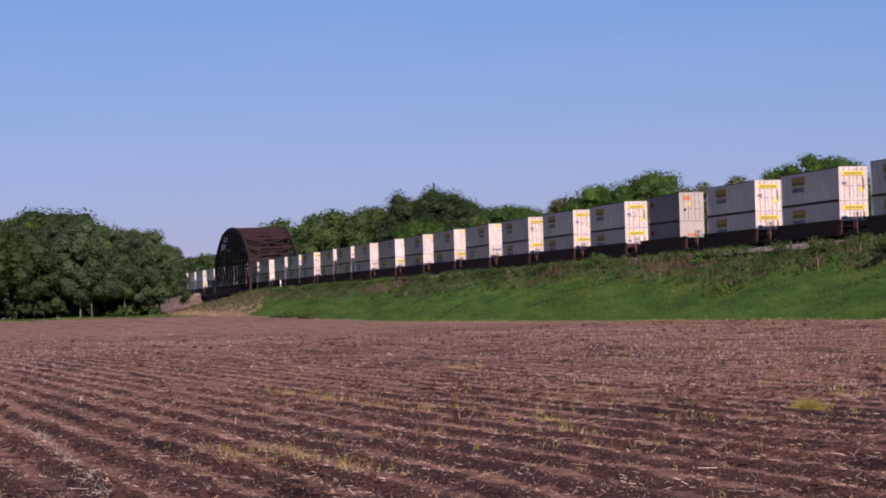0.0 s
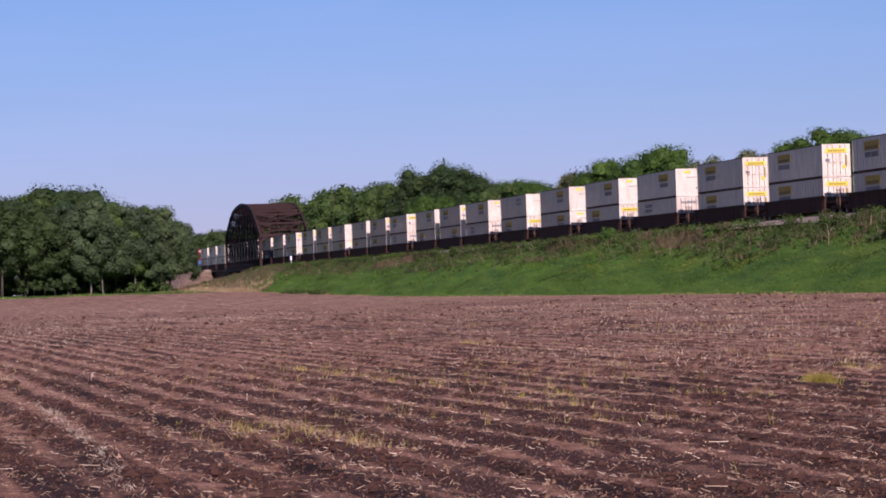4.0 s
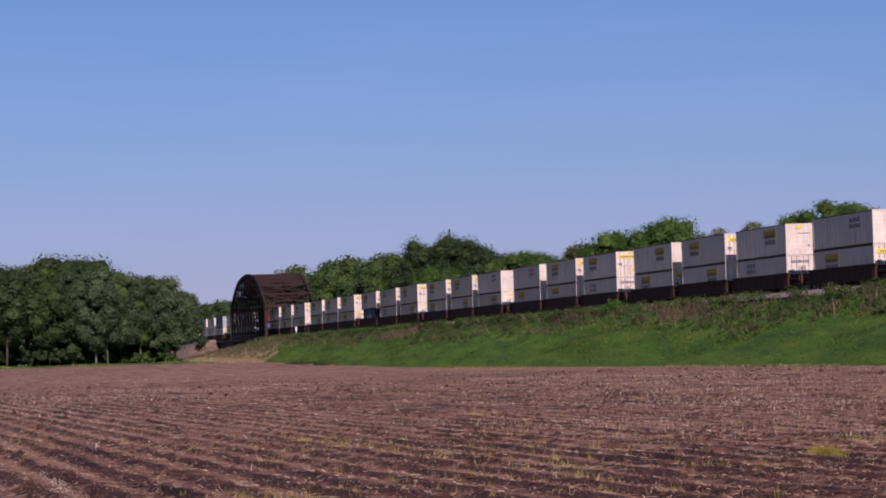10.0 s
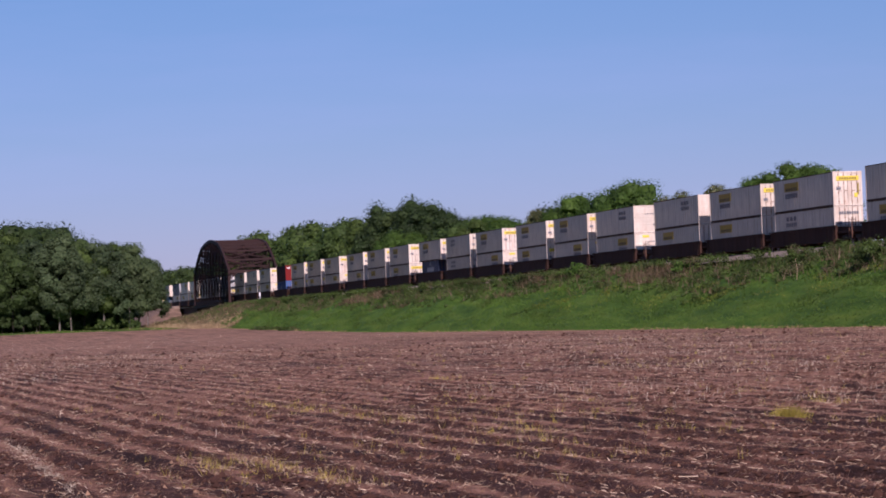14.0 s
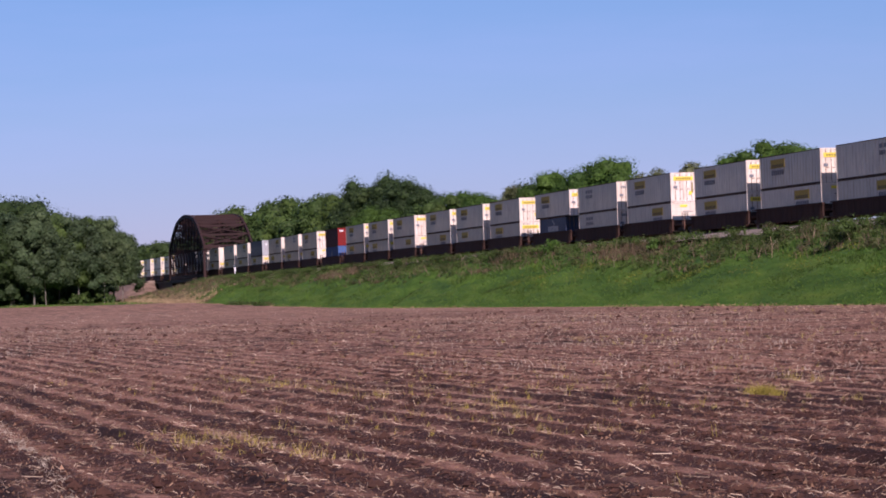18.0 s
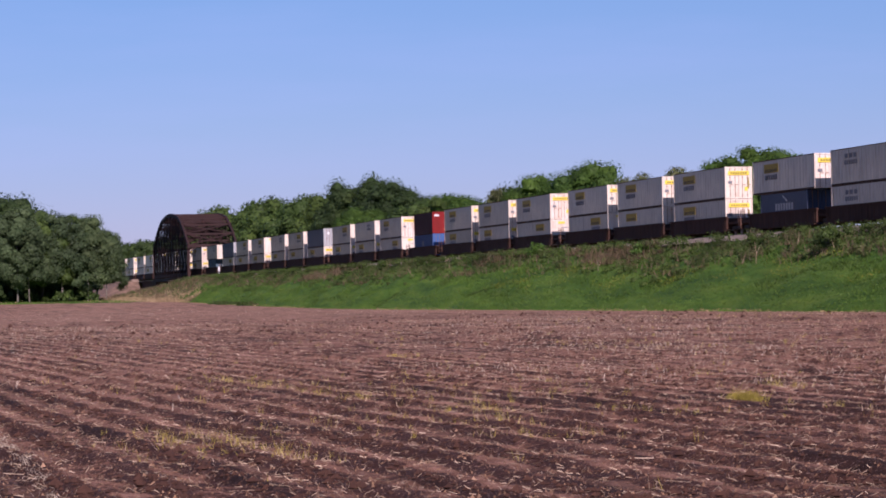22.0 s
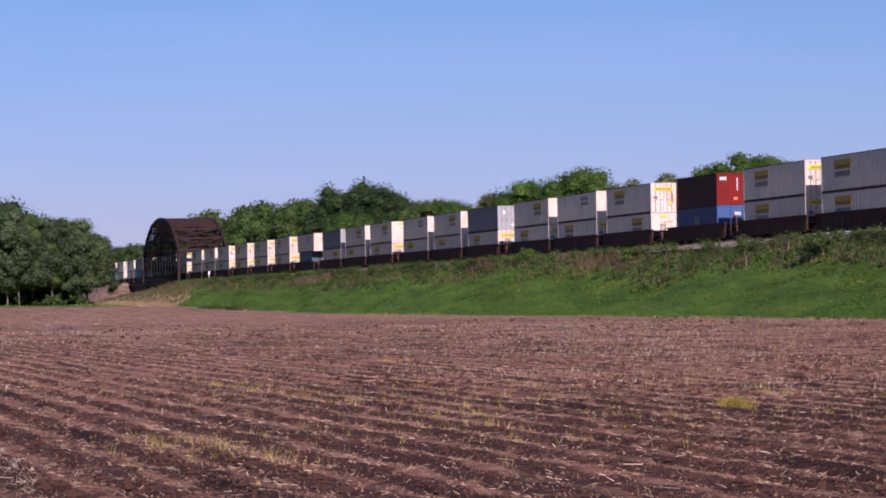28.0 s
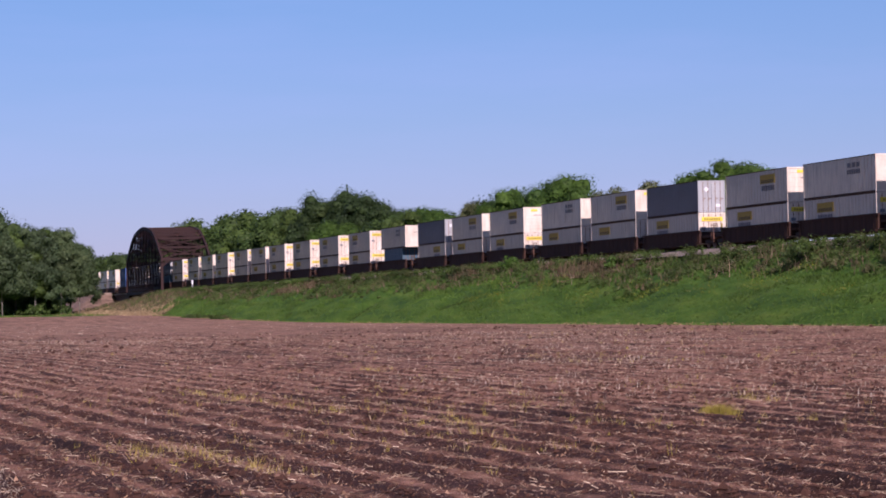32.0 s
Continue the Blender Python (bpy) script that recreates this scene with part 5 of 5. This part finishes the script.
def domestic(kind):
    """A 53 foot container. kind: yellow (bright signs), faded (grey signs), rusty (stained doors), square (sign without number), slate, bare."""
    root = new("shipping_container")
    h, w = LEN53 / 2, WIDE / 2
    if kind == "slate":
        container_shell(root, LEN53, slate_paint, pale_grey_paint, 34)
        dia = Shape().add([(-0.75, -h - 0.004, 2.1), (-0.5, -h - 0.004, 1.85), (-0.25, -h - 0.004, 2.1), (-0.5, -h - 0.004, 2.35)], [(0, 1, 2, 3)])
        part("diamond_mark", dia, mark_white, root)
        part("small_plate", Shape().box(0.35, 0.85, -h - 0.006, -h + 0.02, 0.5, 0.75), mark_white, root)
        return tagged(root, "slate grey shipping container with pale grey ends", "container")
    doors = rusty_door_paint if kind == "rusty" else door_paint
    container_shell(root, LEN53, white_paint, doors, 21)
    for s in (-1, 1):
        x = s * (w + 0.001)
        if kind in ("yellow", "rusty", "square"):
            y0, y1 = h - 6.9, h - 3.1
            a, b = sorted((x - s * 0.02, x + s * 0.004))
            part("side_sign", Shape().box(a, b, y0, y1, 1.75, 2.52), olive_sign, root, "olive yellow sign panel")
            tagged(part("sign_writing", side_bars(Shape(), s, x + s * 0.004, y0 + 0.3, y1 - 0.3, 1.83, 2.08, 7, 0.35), sign_brown, root), kind="stuff")
            if kind != "square":
                tagged(part("number_panel", side_bars(Shape(), s, x - s * 0.006, y0 + 0.3, y1 - 0.1, 1.15, 1.58, 6, 0.3), faded_ink, root), kind="stuff")
        elif kind == "faded":
            y0, y1 = h - 6.2, h - 3.2
            z = Shape()
            for row, cnt in ((2.28, 3), (1.75, 6)):
                z = side_bars(z, s, x - s * 0.003, y0, y1, row - 0.18, row + 0.18, cnt)
            tagged(part("faded_writing", z, faded_ink, root), kind="stuff")
    e = -1
    if kind in ("yellow", "rusty"):
        part("door_sign", Shape().box(-1.0, 1.0, -h - 0.034, -h - 0.028, 2.12, 2.5), yellow_paint, root, "yellow sign band")
        tagged(part("door_writing", end_bars(Shape(), e, -h - 0.034, -0.8, 0.8, 2.2, 2.4, 7), faded_yellow, root), kind="stuff")
        part("upright_writing", Shape().box(0.86, 0.98, -h - 0.034, -h - 0.028, 0.9, 1.9), faded_yellow, root)
        part("warning_label", Shape().box(0.55, 0.85, -h - 0.034, -h - 0.028, 0.7, 1.05), yellow_paint, root)
        part("document_plate", Shape().box(-1.02, -0.62, -h - 0.034, -h - 0.028, 1.35, 1.6), faded_ink, root)
    elif kind == "faded":
        tagged(part("door_writing", end_bars(Shape(), e, -h - 0.03, -0.9, 0.9, 2.2, 2.45, 8), faded_ink, root), kind="stuff")
        part("document_plate", Shape().box(-1.0, -0.6, -h - 0.034, -h - 0.028, 1.35, 1.6), faded_ink, root)
    # nose
    if kind != "faded":
        part("nose_sign", Shape().box(-0.35, 0.4, h - 0.025, h + 0.004, 2.42, 2.66), yellow_paint, root)
    tagged(part("nose_writing", end_bars(Shape(), 1, h - 0.02, -0.95, 0.1, 1.95, 2.03, 9), faded_ink, root), kind="stuff")
    part("connector_box", Shape().box(-1.0, -0.85, h - 0.03, h + 0.03, 0.75, 0.95, 0.01), faded_ink, root)
    say = {"yellow": "white shipping container with yellow signs, weathered sides darkened for shade", "faded": "white shipping container with faded grey writing",
           "rusty": "white shipping container with rust-stained doors and yellow signs", "square": "white shipping container with one yellow side sign"}
    return tagged(root, say[kind], "container")


def ocean(kind):
    """A 40 foot container."""
    root = new("shipping_container")
    h, w = LEN40 / 2, WIDE / 2
    body, ends = {"red": (maroon_side, red_paint), "blue": (blue_side, blue_paint), "navy": (navy_paint, navy_paint), "teal": (teal_paint, teal_paint), "cream": (grey_side_paint, cream_paint), "cream_nose": (grey_side_paint, cream_paint)}[kind]
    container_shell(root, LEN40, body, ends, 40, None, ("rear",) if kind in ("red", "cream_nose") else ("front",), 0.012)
    y = -h - 0.03
    if kind == "red":
        part("white_mark", end_bars(Shape(), -1, -h - 0.0, -1.02, -0.35, 2.25, 2.55, 3), mark_white, root)
        part("white_stripe", Shape().box(0.62, 0.7, -h - 0.006, -h + 0.02, 1.3, 2.45), mark_white, root)
        part("orange_label", Shape().box(0.3, 0.7, -h - 0.006, -h + 0.02, 0.45, 0.7), orange_paint, root)
    elif kind == "blue":
        part("white_mark", end_bars(Shape(), -1, y, -0.95, -0.55, 1.0, 1.25, 2), mark_white, root)
        part("white_mark", end_bars(Shape(), -1, y, 0.35, 0.95, 2.0, 2.3, 4), mark_white, root)
        part("red_label", Shape().box(0.2, 0.5, y - 0.006, y, 1.7, 1.95), red_paint, root)
        side = side_bars(Shape(), -1, -w - 0.0, -0.6, 0.9, 0.9, 2.0, 2)
        part("side_mark", side, slate_paint, root)
    elif kind == "navy":
        part("side_mark", side_bars(Shape(), -1, -w, -2.6, 2.2, 1.35, 1.95, 7), pale_grey_paint, root)
        part("swoosh_mark", Shape().beam((-w - 0.004, -1.0, 2.1), (-w - 0.004, 0.2, 2.6), 0.01, 0.14), pale_grey_paint, root)
    elif kind.startswith("cream"):
        part("red_mark", end_bars(Shape(), -1, y if kind == "cream" else -h - 0.02, *((-0.95, -0.1, 2.15, 2.55) if kind == "cream" else (-0.5, 0.6, 1.35, 1.6)), 4, 0.15), orange_paint, root)
        if kind == "cream":
            part("orange_label", Shape().box(-0.45, -0.1, y - 0.006, y, 1.55, 1.85), yellow_paint, root)
            part("document_plate", Shape().box(-0.85, -0.6, y - 0.006, y, 1.0, 1.25), cast_steel, root)
        part("side_mark", Shape().box(-w - 0.006, -w + 0.02, h - 1.9, h - 0.9, 1.7, 2.2), red_paint, root)
    say = {"red": "dark red forty foot shipping container with white marks", "blue": "blue forty foot shipping container with white marks", "navy": "navy blue forty foot shipping container with pale lettering bars",
           "teal": "dark teal forty foot shipping container in the well", "cream": "cream and grey forty foot shipping container with orange marks", "cream_nose": "cream and grey forty foot shipping container with a plain end"}
    return tagged(root, say[kind], "container")


def wheel_set(root, y):
    truck = part("truck_frame", Shape().box(-1.05, -0.92, y - 1.25, y + 1.25, 0.42, 0.78, 0.04).box(0.92, 1.05, y - 1.25, y + 1.25, 0.42, 0.78, 0.04).box(-1.1, 1.1, y - 0.25, y + 0.25, 0.45, 0.8, 0.04), cast_steel, root)
    for dy in (-0.87, 0.87):
        for s in (-1, 1):
            wheel = Shape().disc((s * 0.78, y + dy, 0.42), (1, 0, 0), 0.42, 0.13, 18)
            wheel.disc((s * 0.87, y + dy, 0.42), (1, 0, 0), 0.16, 0.1, 10)
            part("wheel", wheel, rail_steel, truck)
        part("axle", Shape().tube([(-0.72, y + dy, 0.42), (0.72, y + dy, 0.42)], [0.08, 0.08], 8), cast_steel, truck)


def well_car(front_end, rear_end):
    """A well car: deep side sills, cross bearers, end platforms, trucks. Origin on the rail under the middle. front_end, rear_end: own coupler end or shared joint."""
    root = new("well_car")
    h = LEN53 / 2 + 0.35
    w = WIDE / 2 + 0.12
    for s in (-1, 1):
        sill = Shape()
        x0, x1 = sorted((s * w, s * (w + 0.06)))
        sill.box(x0, x1, -h - 0.3, h + 0.3, 0.42, 1.52)
        a, b = sorted((s * (w - 0.06), s * (w + 0.16)))
        sill.box(a, b, -h - 0.6, h + 0.6, 1.52, 1.66)
        sill.box(a, b, -h, h, 0.3, 0.42)
        for y in np.linspace(-h + 0.6, h - 0.6, 12):
            q0, q1 = sorted((s * (w + 0.06), s * (w + 0.075)))
            sill.box(q0, q1, y - 0.05, y + 0.05, 0.42, 1.52)
        part("side_sill", sill, car_paint, root)
        for e in (-1, 1):
            q0, q1 = sorted((s * (w + 0.12), s * (w + 0.15)))
            part("end_step", Shape().box(q0, q1, e * h - 0.16, e * h + 0.16, 0.5, 1.5).box(q0 - 0.02, q1 + 0.02, e * h - 0.2, e * h + 0.2, 0.85, 0.9), car_paint, root)
    for y in np.linspace(-h + 1.0, h - 1.0, 5):
        part("cross_bearer", Shape().box(-w, w, y - 0.25, y + 0.25, 0.2, 0.34), car_paint, root)
    for e, own in ((-1, front_end), (1, rear_end)):
        far = h + (3.4 if own else 1.5)
        y0, y1 = sorted((e * (h + 0.02), e * far))
        plat = Shape().box(-1.25, 1.25, y0, y1, 0.95, 1.15, 0.02)
        plat.box(-0.4, 0.4, y0, y1, 0.6, 0.95)
        part("end_platform", plat, car_paint, root)
        part("bulkhead", Shape().box(-w, w, *sorted((e * (h + 0.03), e * (h + 0.16))), 0.5, 1.55), car_paint, root)
        if own:
            part("coupler", Shape().box(-0.16, 0.16, *sorted((e * far, e * (far + 0.6))), 0.75, 1.0, 0.04), rust, root)
            part("end_sill", Shape().box(-1.35, 1.35, *sorted((e * (far - 0.15), e * far)), 0.75, 1.35, 0.02), rust, root)
            wheel_set(root, e * (h + 1.9))
            ladder = Shape()
            for x in (-1.3, -0.95):
                ladder.beam((x, e * (far - 0.08), 0.5), (x, e * (far - 0.08), 2.2), 0.05, 0.05)
            for z in (0.8, 1.2, 1.6, 2.0):
                ladder.beam((-1.3, e * (far - 0.08), z), (-0.95, e * (far - 0.08), z), 0.04, 0.04)
            part("hand_rail", ladder, rust, root)
        elif e < 0:
            wheel_set(root, e * (h + 1.9))
    return tagged(root, "dark brown steel well car carrying stacked containers", "railway car", "well cars of the train")


# the train from its front: place of the load's front at the start, then upper and lower load.
# y, f, r, q: white containers by their signs, doors towards the camera; capital: turned round, nose towards the camera
# s slate, R red, B blue, N navy, T teal, C/c cream, - none
JOINED, COUPLED = 20.03, 24.15
LOADS = ("w yy|w yy|w yr|w Cc|w yy|w yy|w yy|w Yf|w Yy|w YY|w Fy|w Yf|n yY|n Yy|w yf|n yq|n Fq|w FY|n yY|n yy|w rY|n ff|n rN|w yy|n yq|n yY|w rQ|n yy|n yy|"
         "r RB|w rY|n Fy|n Yy|w sy|n Yq|n Fq|w Yy|n Yq|n sY|w RT|w ry|w yy|w yy|w ry|n Yq|n yf|w yy|n Yy|n yY|w ry|n sT|n yY|w rY|n yy|n BB|w Yy|n yY|n Fy|w yy|n yf|n sy")


def train_places():
    out, c = [], 237.1 - 24.25
    items = LOADS.split("|")
    for i, it in enumerate(items):
        joint, load = it.split()
        nxt = items[i + 1].split()[0] if i + 1 < len(items) else "w"
        if i:
            before = items[i - 1].split()[0]
            if joint == "r":
                c += 21.8
            elif before == "r":
                c += 23.0
            elif joint == "n":
                c += JOINED
            elif before == "n" or nxt == "n" and i > 20:
                c += COUPLED
            else:
                c += 24.25
        out.append((c, joint, nxt, load))
    return out


masters = {}


def from_master(key, make, m):
    if key not in masters:
        masters[key] = make()
        masters[key].matrix_basis = m
        return masters[key]
    return copy_thing(masters[key], m)


TRAIN = []


def build_train():
    names = {"y": "yellow", "f": "faded", "r": "rusty", "q": "square", "s": "slate"}
    forty = {"R": "red", "B": "blue", "N": "navy", "T": "teal", "C": "cream", "c": "cream_nose"}
    for c, joint, nxt, load in train_places():
        mid = c + LEN53 / 2
        car = from_master(("car", joint != "n", nxt != "n"), lambda: well_car(joint != "n", nxt != "n"), pose(TRACK, mid, RAIL))
        TRAIN.append((car, mid, RAIL, 0.0))
        for level, k in ((1, load[0]), (0, load[1])):
            z = RAIL + 0.40 + level * (TALL + 0.03)
            if k in forty and not (k in "RC" and load in ("RT",)):
                ob = from_master((k,), lambda: ocean(forty[k]), pose(TRACK, mid, z))
                turn = 0.0
            else:
                if load == "RT" and k == "R":
                    k = "F"
                turn = 180.0 if k.isupper() else 0.0
                ob = from_master((k.lower(),), lambda: domestic(names[k.lower()]), pose(TRACK, mid, z, 0, 0, turn))
            ob["group"] = "containers on the train"
            TRAIN.append((ob, mid, z, turn))


build_train()


# ---- movement ----
def rolled(t):
    """Metres that the train has run at t seconds."""
    return 0.2 + 22.52 * t - 0.0223 * t * t


def motions():
    times = [0, 2, 4, 6, 8, 10, 12, 14, 16, 18, 20, 22, 24, 26, 28, 30, 32]
    for ob, mid, z, turn in TRAIN:
        walk(ob, [(t, pose(TRACK, mid - rolled(t), z, 0, 0, turn)) for t in times])


motions()
